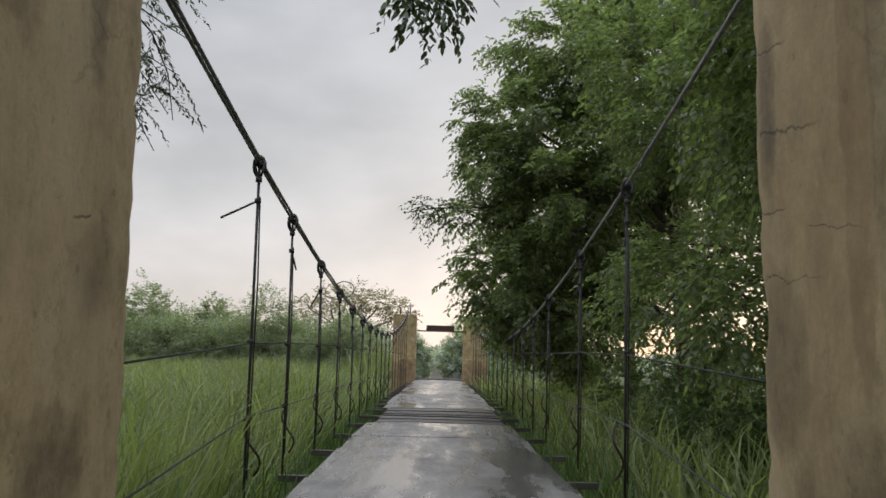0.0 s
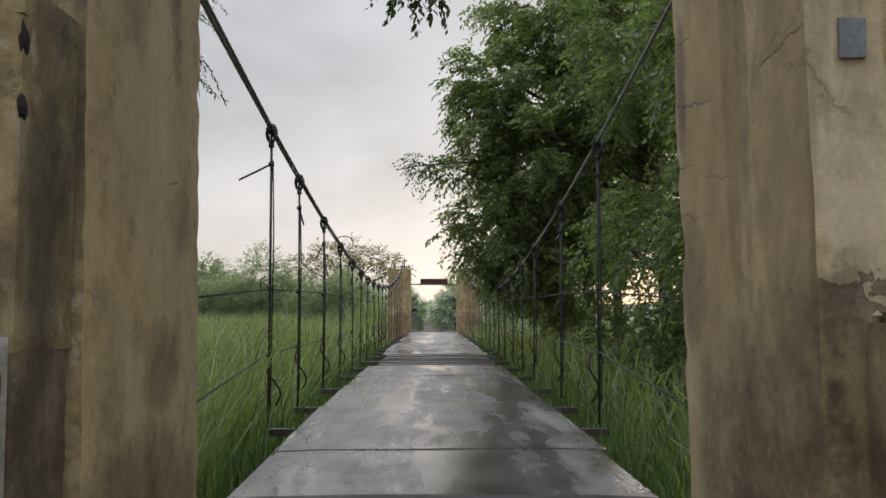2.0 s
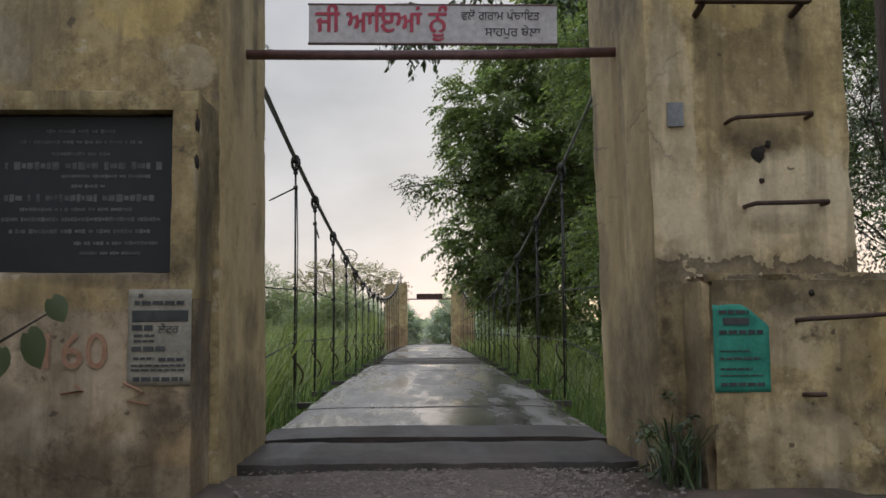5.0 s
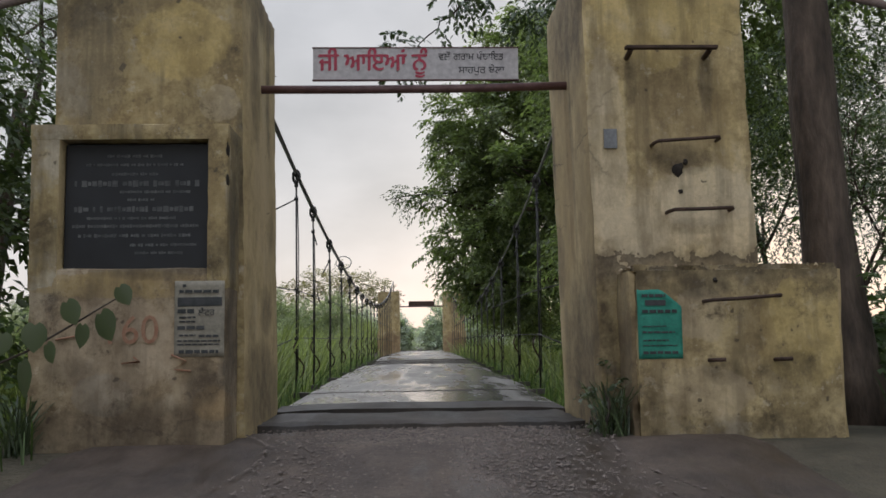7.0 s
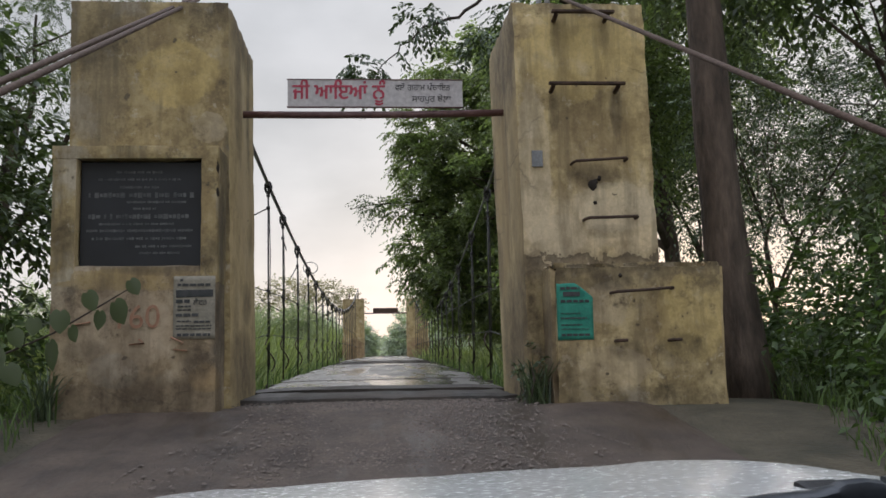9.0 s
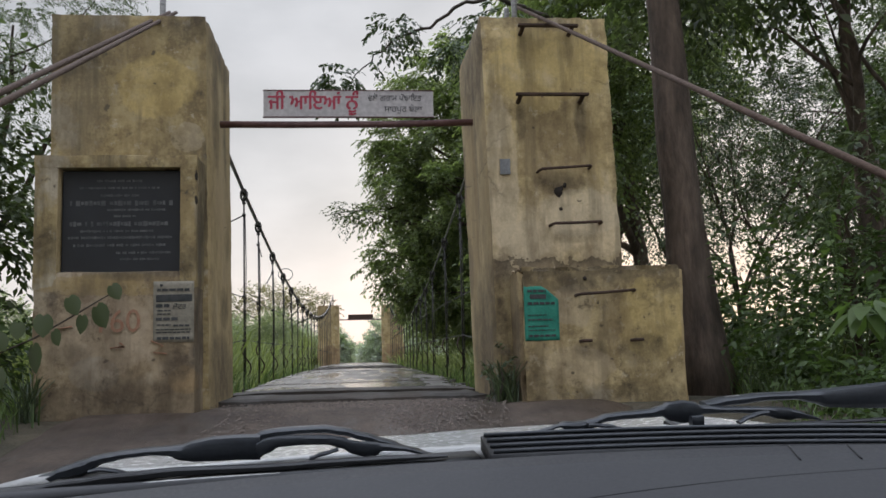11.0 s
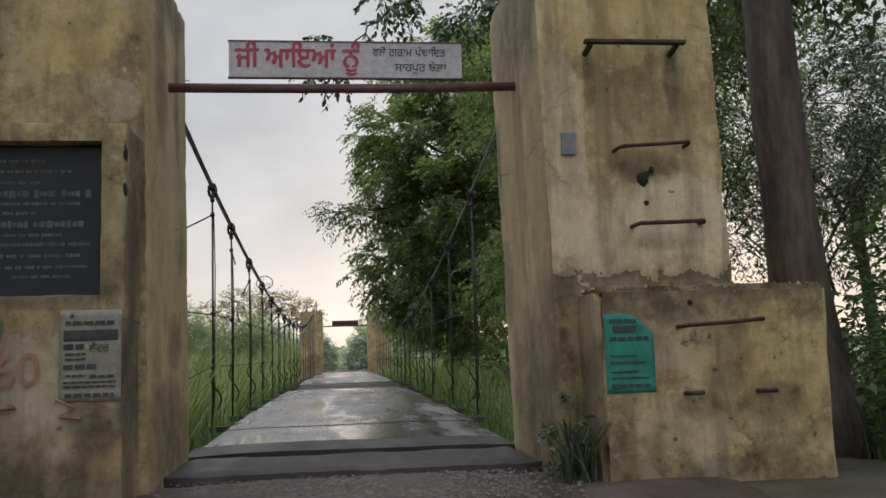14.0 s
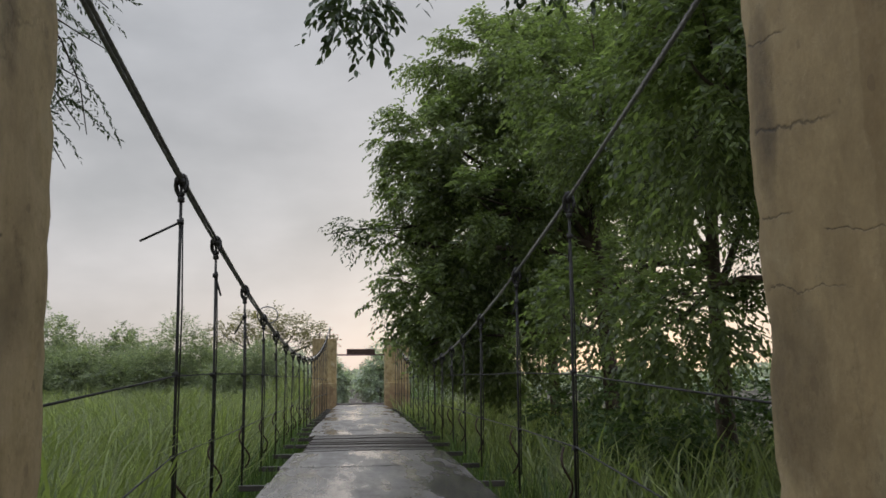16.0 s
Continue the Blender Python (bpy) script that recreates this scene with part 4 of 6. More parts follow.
poster((1.195, -0.405, 0.78), 0.28, 0.435, M_GREENP, "torn teal printed poster pasted on the pillar base",
       [(0.03, 0.03, 0.22, 0.018), (0.03, 0.08, 0.22, 0.006), (0.03, 0.11, 0.16, 0.010), (0.03, 0.16, 0.20, 0.012), (0.03, 0.20, 0.15, 0.006), (0.03, 0.285, 0.22, 0.022), (0.05, 0.33, 0.13, 0.040), (0.03, 0.385, 0.15, 0.02)],
       torn=True)
chalk = thing("chalk_marks", (-2.05, -0.426, 0.93), "faded red hand-painted number on the plaster", "graffiti")
lettering("160", chalk, (-0.07, -0.004, -0.01), 0.25, M_CHALKRED, stretch=0.95)

for mark in (((0.06, -0.13), (0.17, -0.12), (0.13, -0.09)), ((0.36, -0.08), (0.45, -0.12), (0.38, -0.17), (0.48, -0.18)), ((-0.34, 0.02), (-0.22, 0.04))):
    tube("stroke", [(x, -0.004, z) for x, z in mark], 0.006, M_CHALKRED, chalk, 5)

# ---- welcome sign on its bar ----
sg = thing("welcome_sign", (-0.16, 0.72, 2.8), "white metal welcome board with red lettering above the gate", "sign")
tube("support_bar", [(-1.30, 0.03, 0.025), (-0.5, 0.01, 0.018), (0.3, 0.0, 0.02), (1.30, -0.03, 0.035)], 0.032, M_BAR, sg, 10, "maroon painted steel bar")
part("board", box_bm(-0.78, -0.045, 0.078, 0.775, -0.022, 0.325, 0.004), M_SIGN, sg)
for z0, z1 in ((0.322, 0.331), (0.072, 0.081)):
    part("board_edge", box_bm(-0.785, -0.05, z0, 0.78, -0.018, z1, 0.002), M_BAR, sg, "thin maroon edge strip")
lettering("ਜੀ ਆਇਆਂ ਨੂੰ", sg, (-0.735, -0.0475, 0.15), 0.195, M_RED, stretch=0.86, bold=0.005)
lead = lettering("ਵਲੋਂ ਗਰਾਮ ਪੰ", sg, (0.17, -0.0475, 0.23), 0.078, M_BLACK, stretch=0.93)
# the letter that the built-in font fills wrongly is brushed in strokes
qx, qz = 0.0078 * 0.93, 0.0078
lx = 0.17 + max(v.co.x for v in lead.data.vertices) * 0.93 - 0.16 * qx
for stroke in (((0.0, 5.8), (6.5, 5.8)), ((1.3, 5.8), (1.3, 3.6), (1.9, 1.6), (3.4, 0.5), (4.9, 1.0), (5.5, 2.4), (5.5, 3.7), (1.4, 3.7))):
    tube("brush_stroke", [(lx + a * qx, -0.0478, 0.23 + b * qz) for a, b in stroke], 0.0028, M_BLACK, sg, 5)
lettering("ਾਇਤ", sg, (lx + 6.57 * qx, -0.0475, 0.23), 0.078, M_BLACK, stretch=0.93)
lettering("ਸਾਹਪੁਰ ਬੇਲਾ", sg, (0.32, -0.0475, 0.125), 0.08, M_BLACK, stretch=1.0)

# ---- suspension bridge ----
bridge = thing("suspension_bridge", (0, 0, 0), "rope suspension footbridge with a wet concrete deck and rod hangers", "bridge")


def deck_z(y):
    f = (y - 1.45) / 44.5
    return 0.365 + 0.30 * f * (1 - f) - 0.09 * f


Y0, Y1 = 1.45, 46.0


def cable_z(y, side):
    return 2.10 + 0.00362 * (y - 22.6) ** 2 if side < 0 else 1.92 + 0.00399 * (y - 23.2) ** 2


def cable_x(y, side):
    return axis_x(y) + 1.60 * side


for side in (-1, 1):
    ys = [0.75 + i * (46.75 - 0.75) / 70 for i in range(71)]
    pts = [(cable_x(y, side), y, cable_z(y, side)) for y in ys]
    # two ropes laid together, each with its strands wound round it
    for k in (-1, 1):
        line = [Vector((x + 0.007 * k, y, z + 0.013 * k + 0.004 * math.sin(y * 1.7 + k))) for x, y, z in pts]
        rope = tube("main_cable", line, 0.0135, M_CABLE, bridge, 8)
        near = [line[0].lerp(line[1], q / 12) if q < 12 else line[1 + (q - 12) // 12].lerp(line[2 + (q - 12) // 12], (q % 12) / 12) for q in range(12 * 28)]
        for a0 in (0, 2.1, 4.2):
            tube("strand", [p + Vector((0.0105 * math.cos(q * 1.15 + a0), 0, 0.0105 * math.sin(q * 1.15 + a0))) for q, p in enumerate(near)], 0.0062, M_CABLE, rope, 4)
    sx, sz = pts[0][0], pts[0][2]
    for k in ((-1, 1) if side < 0 else (0,)):
        foot = (-1.80 + 0.07 * k, -8.3, -0.46) if side < 0 else (2.25, -8.3, -0.72)
        tube("back_stay", [(sx + 0.03 * k, 0.75, sz + 0.05), foot], 0.0165, M_ROPE, bridge, 8)
    for dy in (0.55, 0.95):
        tube("saddle_post", [(sx - 0.05, dy, 3.5), (sx - 0.05, dy, sz + 0.10)], 0.028, M_CABLE, bridge, 7)
    tube("back_stay", [(cable_x(46.7, side), 46.7, pts[-1][2]), (cable_x(46.7, side), 54, 0.2)], 0.03, M_CABLE, bridge, 8)

HANGER_Y = [5.89, 7.76, 10.2, 12.6, 14.8, 17.1, 19.2, 21.3, 23.4, 25.5, 27.6, 29.7, 31.8, 33.9, 36.0, 38.1, 40.2, 42.3]
RIGHT_Y = [6.2, 8.9, 12.0] + [14.3 + 2.0 * i for i in range(15)]
hr = random.Random(5)
for side in (-1, 1):
    for n, y in enumerate(HANGER_Y):
        yy = y if side < 0 else RIGHT_Y[n]
        x, zt, zb = cable_x(yy, side), cable_z(yy, side), deck_z(yy) - 0.12
        lean = hr.uniform(-0.02, 0.02)
        h = tube("hanger", [(x, yy, zt - 0.05), (x + lean, yy + lean, (zt + zb) / 2), (x + lean, yy, zb)], 0.0125, M_HANGER, bridge, 6)
        # loop over the cable, clamp collars and a wire tail
        ring = [(x + 0.042 * math.sin(a), yy + 0.02 * math.sin(2 * a), zt - 0.045 + 0.085 * math.cos(a)) for a in np.linspace(0, 2 * math.pi, 13)]
        tube("loop", ring, 0.019, M_HANGER, h, 6)
        tube("binding", [(x - 0.01, yy - 0.05, zt - 0.012), (x, yy, zt - 0.02), (x + 0.01, yy + 0.06, zt - 0.03)], [0.026, 0.036, 0.024], M_HANGER, h, 7)
        for dz in (0.16, 0.34):
            tube("clamp", [(x, yy, zt - dz - 0.02), (x, yy, zt - dz + 0.02)], 0.028, M_HANGER, h, 7)
        ln = 0.34 if n == 0 and side < 0 else hr.uniform(0.12, 0.25)
        ang = (-0.9, 0.0, -0.45) if n == 0 and side < 0 else (hr.uniform(-0.5, 0.3), 0.0, -0.9)
        tube("wire_tail", [(x, yy, zt - 0.34), (x + ang[0] * ln, yy, zt - 0.34 + ang[2] * ln)], 0.010, M_HANGER, h, 5)
        if n < 10:
            # second rod tied beside the first
            tube("tie_rod", [(x + 0.012, yy + 0.03, zt - 0.30), (x + 0.028, yy + 0.03, zt - 1.0), (x + 0.02, yy + 0.02, zb + 0.2)], 0.007, M_HANGER, h, 5)
            # bent spare rod curling up from the deck edge
            cx = [(x + 0.06 * math.sin(a * 1.3), yy + 0.35 + 0.10 * math.cos(a), deck_z(yy) + 0.05 + 0.11 * a) for a in np.linspace(0, 4.6, 11)]
            tube("bent_rod", cx, 0.011, M_RUST, h, 5)
        for zr in (0.57, 1.20):
            zk = deck_z(yy) + zr
            if zk < zt - 0.1:
                tube("knot", [(x, yy - 0.03, zk), (x, yy + 0.03, zk)], 0.026, M_HANGER, h, 6)
    # rail wires tied to the hangers
    for zr in (0.57, 1.20):
        pts = [(cable_x(1.6, side) + 0.2 * -side, 1.6, deck_z(1.6) + zr - 0.15)]
        for y in HANGER_Y:
            yy = y if side < 0 else RIGHT_Y[HANGER_Y.index(y)]
            if cable_z(yy, side) - 0.1 > deck_z(yy) + zr:
                pts.append((cable_x(yy, side), yy, deck_z(yy) + zr + hr.uniform(-0.02, 0.02)))
        pts.append((cable_x(45.9, side), 45.9, deck_z(45.9) + zr))
        tube("rail_wire", pts, 0.0065, M_HANGER, bridge, 5)
    # edge beam under the deck ends
    tube("edge_beam", [(axis_x(y) + side * 1.12, y, deck_z(y) - 0.16) for y in np.linspace(Y0, Y1, 24)], 0.05, M_RUST, bridge, 6)
    tube("loop_of_wire", [(cable_x(13.2, side) + 0.16 * math.sin(a), 13.2, cable_z(13.2, side) + 0.12 + 0.13 * math.cos(a)) for a in np.linspace(0, 2 * math.pi, 15)], 0.010, M_CABLE, bridge, 5) if side < 0 else None

for y in HANGER_Y:
    part("cross_beam", box_bm(cable_x(y, -1) - 0.03, y - 0.03, deck_z(y) - 0.19, cable_x(y, 1) + 0.03, y + 0.03, deck_z(y) - 0.12, 0.008), M_WOOD, bridge)

# ---- far gate ----
for x0, x1, seed in ((-1.93, -0.70, 41.0), (1.74, 2.97, 43.0)):
    far = thing("far_gate_pillar", ((x0 + x1) / 2, 46.8, 0), "distant ochre bridge pillar with bare reinforcement stubs", "pillar", "far gate pillars")
    local(rough_box("shaft", (x0, 46.0, -0.4), (x1, 47.5, 3.6), [M_OCHRE_LIT, M_SIDE], far, step=0.2, seed=seed, side_index=(0, 1, 1)), far)
    local(rough_box("plinth", (x0 - 0.02, 45.6, -0.4), (x1 + 0.02, 46.02, 1.35), [M_OCHRE_LIT], far, step=0.2, seed=seed + 1), far)
    for dx in (0.35, 0.75, 0.85):
        local(tube("rebar_stub", [(x0 + dx, 46.5, 3.5), (x0 + dx + 0.02, 46.5, 3.95)], 0.03, M_RUST, far, 6), far)
fs = thing("far_gate_sign", (0.53, 46.7, 2.8), "brown back of a sign board above the far gate", "sign")
tube("support_bar", [(-1.25, 0, -0.02), (1.25, 0, -0.02)], 0.035, M_BAR, fs, 8)
part("board", box_bm(-0.73, -0.02, 0.0, 0.72, 0.02, 0.28, 0.005), M_RUST, fs, "rust-brown board back")

# ---- trees beside the bridge ----
tree("tree", (3.29, 0.95, 0.2), (2.78, 1.2, 6.2), 0.24,
     [(3.6, 0.8, 8.2, 2.6, 2.6, 1.8), (5.4, 1.0, 7.3, 2.0, 2.2, 1.5), (4.6, 3.2, 6.2, 2.0, 1.8, 1.6)],
     3800, 9, 0.5, 0.13, 0.46, 0.45, M_LEAF_DARK, 2, "leaning brown-barked roadside tree behind the rung pillar", group="bank trees")
tree("tree", (5.6, 9.6, -1.2), (5.0, 9.6, 5.5), 0.20,
     [(5.6, 9.4, 7.2, 2.2, 2.4, 2.0), (4.1, 9.0, 5.0, 1.2, 1.7, 1.6), (4.1, 10.5, 2.3, 0.8, 1.4, 0.8), (4.6, 10.6, 8.0, 1.4, 1.6, 1.5)],
     6400, 9, 0.44, 0.115, 0.46, 0.6, M_LEAF, 3, "broad-leaved green tree overhanging the hanger ropes", group="bank trees", oval=True)
tree("tree", (6.4, 14.6, -1.2), (6.2, 14.4, 5.0), 0.20,
     [(5.8, 14.5, 6.2, 2.2, 2.2, 2.4), (3.9, 14.0, 2.8, 1.0, 1.6, 1.0), (4.2, 15.4, 7.2, 1.5, 1.7, 1.9), (7.6, 15.0, 6.2, 1.8, 1.8, 1.6)],
     4800, 9, 0.55, 0.13, 0.46, 0.4, M_LEAF, 4, "dense dark green tree beside the deck", group="bank trees")
tree("tree", (6.6, 21.5, -1.2), (6.0, 21.5, 5.6), 0.26,
     [(6.0, 21.5, 8.4, 3.0, 3.2, 2.8), (3.0, 21.0, 5.4, 1.85, 2.2, 1.7), (2.35, 22.0, 7.6, 1.85, 2.2, 1.6), (3.7, 21.6, 9.6, 2.0, 1.9, 1.5), (1.95, 21.3, 3.6, 1.45, 1.7, 1.1), (1.5, 21.6, 6.5, 1.0, 1.2, 1.0),
      (2.25, 21.0, 2.6, 1.15, 1.5, 0.7), (0.75, 21.5, 5.15, 0.6, 0.5, 0.3), (4.6, 24.0, 5.0, 2.2, 2.2, 2.4), (3.4, 22.0, 2.6, 1.8, 2.0, 1.6)],
     14500, 9, 0.42, 0.155, 0.44, 0.5, M_LEAF, 5, "large spreading green tree leaning over the bridge deck", group="bank trees")
tree("tree", (7.2, 31.0, -1.2), (6.8, 31.0, 5.0), 0.24, [(5.2, 31, 5.6, 3.0, 3.2, 2.8), (3.9, 32.5, 3.4, 1.9, 2.2, 1.8), (8, 30, 6.5, 3, 3, 3)],
     4500, 9, 0.65, 0.20, 0.48, 0.3, M_LEAF, 6, "green tree on the bank near the far gate", group="bank trees")
for i, (x, y, s) in enumerate(((11.4, 7.0, 1.0), (8.8, -2.5, 0.85), (15.0, 12.5, 1.2), (13.5, 1.5, 1.1), (15.0, 19.0, 1.3), (10.5, -8.5, 1.0))):
    tree("tree", (x, y, -1.25), (x - 0.4, y + 0.3, 4.2 * s), 0.19 * s,
         [(x, y, 6.0 * s, 2.6 * s, 2.6 * s, 2.0 * s), (x - 1.5 * s, y - 0.6, 4.3 * s, 1.7 * s, 1.8 * s, 1.2 * s), (x + 1.4 * s, y + 1.0, 4.6 * s, 1.8 * s, 1.7 * s, 1.3 * s)],
         2700, 9, 0.55, 0.13, 0.46, 0.4, M_LEAF_DARK, 20 + i, "dark green bank tree with open lower branches", group="bank trees")

# broad-leaved sapling thicket right behind the leaning trunk
tree("sapling", (4.9, 1.1, -0.8), (4.8, 1.1, 1.8), 0.06,
     [(4.75, 0.9, 2.0, 0.7, 0.8, 0.6), (4.65, 1.2, 0.8, 0.7, 0.9, 0.7), (5.3, 1.3, 2.6, 0.7, 0.8, 0.6), (5.5, 0.2, 1.0, 0.8, 0.9, 0.8)],
     520, 8, 0.40, 0.10, 0.50, 0.6, M_LEAF_DARK, 11, "bushy broad-leaved sapling beside the leaning tree", group="bank trees")
# bare dark limbs forking above the bank
tree("tree", (6.6, 3.2, -1.2), (6.2, 3.0, 3.0), 0.28,
     [(6.2, 2.8, 5.6, 1.5, 1.4, 1.0), (7.4, 3.2, 6.4, 1.4, 1.4, 1.2), (5.4, 2.2, 4.8, 0.9, 1.0, 0.7)],
     120, 9, 0.5, 0.15, 0.48, 0.45, M_LEAF_DARK, 12, "dark forked tree with thick bare limbs on the bank", group="bank trees", fine_limbs=7)

tree("tree", (7.2, 11.6, -1.2), (6.6, 11.6, 3.0), 0.09,
     [(5.0, 12.0, 5.2, 1.3, 1.2, 1.0), (7.8, 11.2, 4.8, 1.4, 1.4, 1.1), (6.6, 11.4, 3.4, 1.6, 1.0, 0.7)],
     1500, 9, 0.5, 0.09, 0.46, 0.4, M_LEAF_DARK, 13, "thin open-crowned tree with sparse leaves", group="bank trees", fine_limbs=8)
tree("tree", (6.1, 6.5, -1.2), (5.8, 6.3, 2.2), 0.07,
     [(6.4, 6.3, 4.4, 1.2, 1.1, 0.9), (5.2, 6.2, 4.3, 0.9, 0.9, 0.8), (5.0, 6.1, 2.5, 0.75, 0.7, 0.7), (6.1, 6.2, 2.5, 0.8, 0.7, 0.8), (7.1, 6.4, 2.9, 0.8, 0.8, 0.8), (7.7, 6.4, 4.6, 1.2, 1.0, 0.9)],
     2100, 9, 0.40, 0.065, 0.42, 0.4, M_LEAF_DEEP, 14, "thin dark tree with fine twigs and small leaves", group="bank trees", fine_limbs=9)

# long bough that reaches across above the deck
ob_rng = np.random.default_rng(31)
bough = thing("overhanging_bough", (5.0, 9.2, 5.95), "thin leafy bough reaching across above the bridge deck", "branch")
bp = [(0, 0, 0), (-1.5, -1.0, 0.75), (-2.6, -1.9, 0.75), (-3.2, -2.2, 0.5), (-3.8, -2.2, 0.1), (-4.35, -2.2, -0.08), (-4.7, -2.2, -0.4), (-5.1, -2.2, -0.85)]
bx = []
for i in range(len(bp) - 1):
    a, b = Vector(bp[i]), Vector(bp[i + 1])
    bx += [a.lerp(b, k / 4) + Vector(ob_rng.normal(size=3)) * 0.025 for k in range(4)]
bx.append(Vector(bp[-1]))
tube("branch", bx, [0.05 * (1 - 0.85 * i / (len(bx) - 1)) for i in range(len(bx))], M_TWIG, bough, 6)
ends, dirs = [], []
for c, r, k in (((-5.3, -2.2, -0.85), 0.34, 60), ((-4.4, -2.2, 0.05), 0.36, 46), ((-3.4, -2.2, -0.3), 0.36, 44), ((-2.9, -1.9, 0.1), 0.5, 40), ((-2.5, -1.5, 0.4), 0.6, 40), ((-4.75, -2.2, -0.5), 0.12, 4)):
    u = unit(ob_rng, k)
    ends.append(np.array(c) + u * r * ob_rng.uniform(0.2, 1, (k, 1)))
    dd = u + np.array([-0.2, 0, -0.6])
    dirs.append(dd / np.linalg.norm(dd, axis=1, keepdims=True))
oval_object("leaves", twig_leaves(ob_rng, np.concatenate(ends), np.concatenate(dirs), 8, 0.24, 0.105, 0.46, 0.55, oval_arrays), M_LEAF_DEEP, bough)
# second bough along the outer tree face
bough2 = thing("overhanging_bough", (-0.1, 21.5, 5.2), "leafy branch tip sticking out over the deck", "branch")
tube("branch", [(2.2, 0, 0.2), (1.0, 0.02, 0.1), (0, 0, 0.05), (-0.8, 0, -0.1)], [0.045, 0.03, 0.02, 0.008], M_TWIG, bough2, 6)
u = unit(ob_rng, 60)
st = np.stack([ob_rng.uniform(-0.45, 0.9, 60), ob_rng.normal(size=60) * 0.25, ob_rng.normal(size=60) * 0.2], axis=1)
dd = u * 0.7 + np.array([-0.7, 0, -0.05])
quads_object("leaves", twig_leaves(ob_rng, st, dd / np.linalg.norm(dd, axis=1, keepdims=True), 9, 0.40, 0.13, 0.42, 0.35), M_LEAF_DARK, bough2)


# feathery tree by the plaque pillar
tree("feathery_tree", (-5.4, 5.2, -1.2), (-4.9, 5.0, 4.0), 0.14,
     [(-4.6, 4.8, 5.2, 1.8, 1.6, 1.2), (-3.2, 4.6, 4.3, 0.9, 0.9, 0.7), (-5.6, 3.4, 4.2, 1.5, 1.5, 1.3)],
     1500, 26, 0.42, 0.055, 0.26, 0.7, M_LEAF_DARK, 8, "feathery fine-leaved tree beside the plaque pillar", group="bank trees")
for i, (x, y, s) in enumerate(((-5.6, 1.6, 0.8), (-6.6, -1.6, 0.85), (-8.5, 3.5, 1.0), (-8.0, -6.0, 0.9))):
    tree("tree", (x, y, -1.25), (x + 0.3, y, 3.0 * s), 0.15,
         [(x + 0.4, y, 4.6 * s, 2.0 * s, 2.0 * s, 1.7 * s), (x + 1.2, y + 0.4, 2.8 * s, 1.3 * s, 1.5 * s, 1.4 * s), (x - 1, y - 0.6, 3.4 * s, 1.5, 1.5, 1.2)],
         2100, 10, 0.55, 0.13, 0.46, 0.4, M_LEAF_DARK, 50 + i, "dark green tree behind the plaque pillar", group="bank trees")


# feathery fronds that hang out past the pillar
fronds = thing("overhanging_bough", (-2.9, 4.6, 4.2), "feathery drooping fronds beside the plaque pillar", "branch")
fr_rng = np.random.default_rng(17)
fs_, fd_ = [], []
for tip in ((0.95, -0.1, -0.25), (0.85, 0.0, -0.75), (1.0, -0.05, -0.55), (0.75, 0.1, -1.0), (0.6, 0.0, 0.15), (0.8, 0.1, 0.05), (0.7, 0.0, -1.3), (0.85, -0.1, -1.1), (0.55, 0.1, -1.2), (0.95, 0.0, 0.0)):
    lp = limb_points((-0.9, 0.2, 0.3), tip, fr_rng, 0.10, 7, 0.25)
    tube("branch", lp, [0.016 * (1 - 0.8 * i / 7) for i in range(8)], M_TWIG, fronds, 5)
    for k in range(16):
        f = fr_rng.uniform(0.35, 1.0)
        q = lp[min(7, int(f * 7))]
        u = unit(fr_rng, 1)[0] * 0.8 + np.array([0.35, 0, -0.45])
        fs_.append(np.array(q) + fr_rng.normal(size=3) * 0.03)
        fd_.append(u / np.linalg.norm(u))
quads_object("leaves", twig_leaves(fr_rng, np.array(fs_), np.array(fd_), 34, 0.34, 0.046, 0.34, 0.45), M_LEAF_DEEP, fronds)

# ---- far trees ----
def far_tree(x, y, h, w, seed, mat, label, sparse=False, leaf=0.5, twigs=700):
    g = FIELD_Z
    if sparse:
        lobes = [(x + dx * w, y, g + h * dz, w * 0.28, w * 0.28, h * 0.09) for dx, dz in ((-0.6, 0.78), (-0.25, 0.90), (0.15, 0.93), (0.5, 0.86), (0.8, 0.75), (0.0, 0.74))]
        return tree("far_tree", (x, y, g), (x, y, g + h * 0.5), 0.3, lobes, 620, 6, 0.9, 0.28, 0.5, 0.2, mat, seed, label, group="far trees", inner=0.2, fine_limbs=6, bark=M_PALETWIG)
    lobes = [(x, y, g + h * 0.66, w * 0.6, w * 0.6, h * 0.34), (x - w * 0.5, y, g + h * 0.42, w * 0.5, w * 0.5, h * 0.3), (x + w * 0.5, y, g + h * 0.45, w * 0.5, w * 0.5, h * 0.32),
             (x, y - w * 0.3, g + h * 0.25, w * 0.8, w * 0.5, h * 0.22)]
    return tree("far_tree", (x, y, g), (x, y, g + h * 0.5), 0.2, lobes, twigs, 6, 0.8, leaf, 0.55, 0.2, mat, seed, label, group="far trees", inner=0.3, fine_limbs=2)


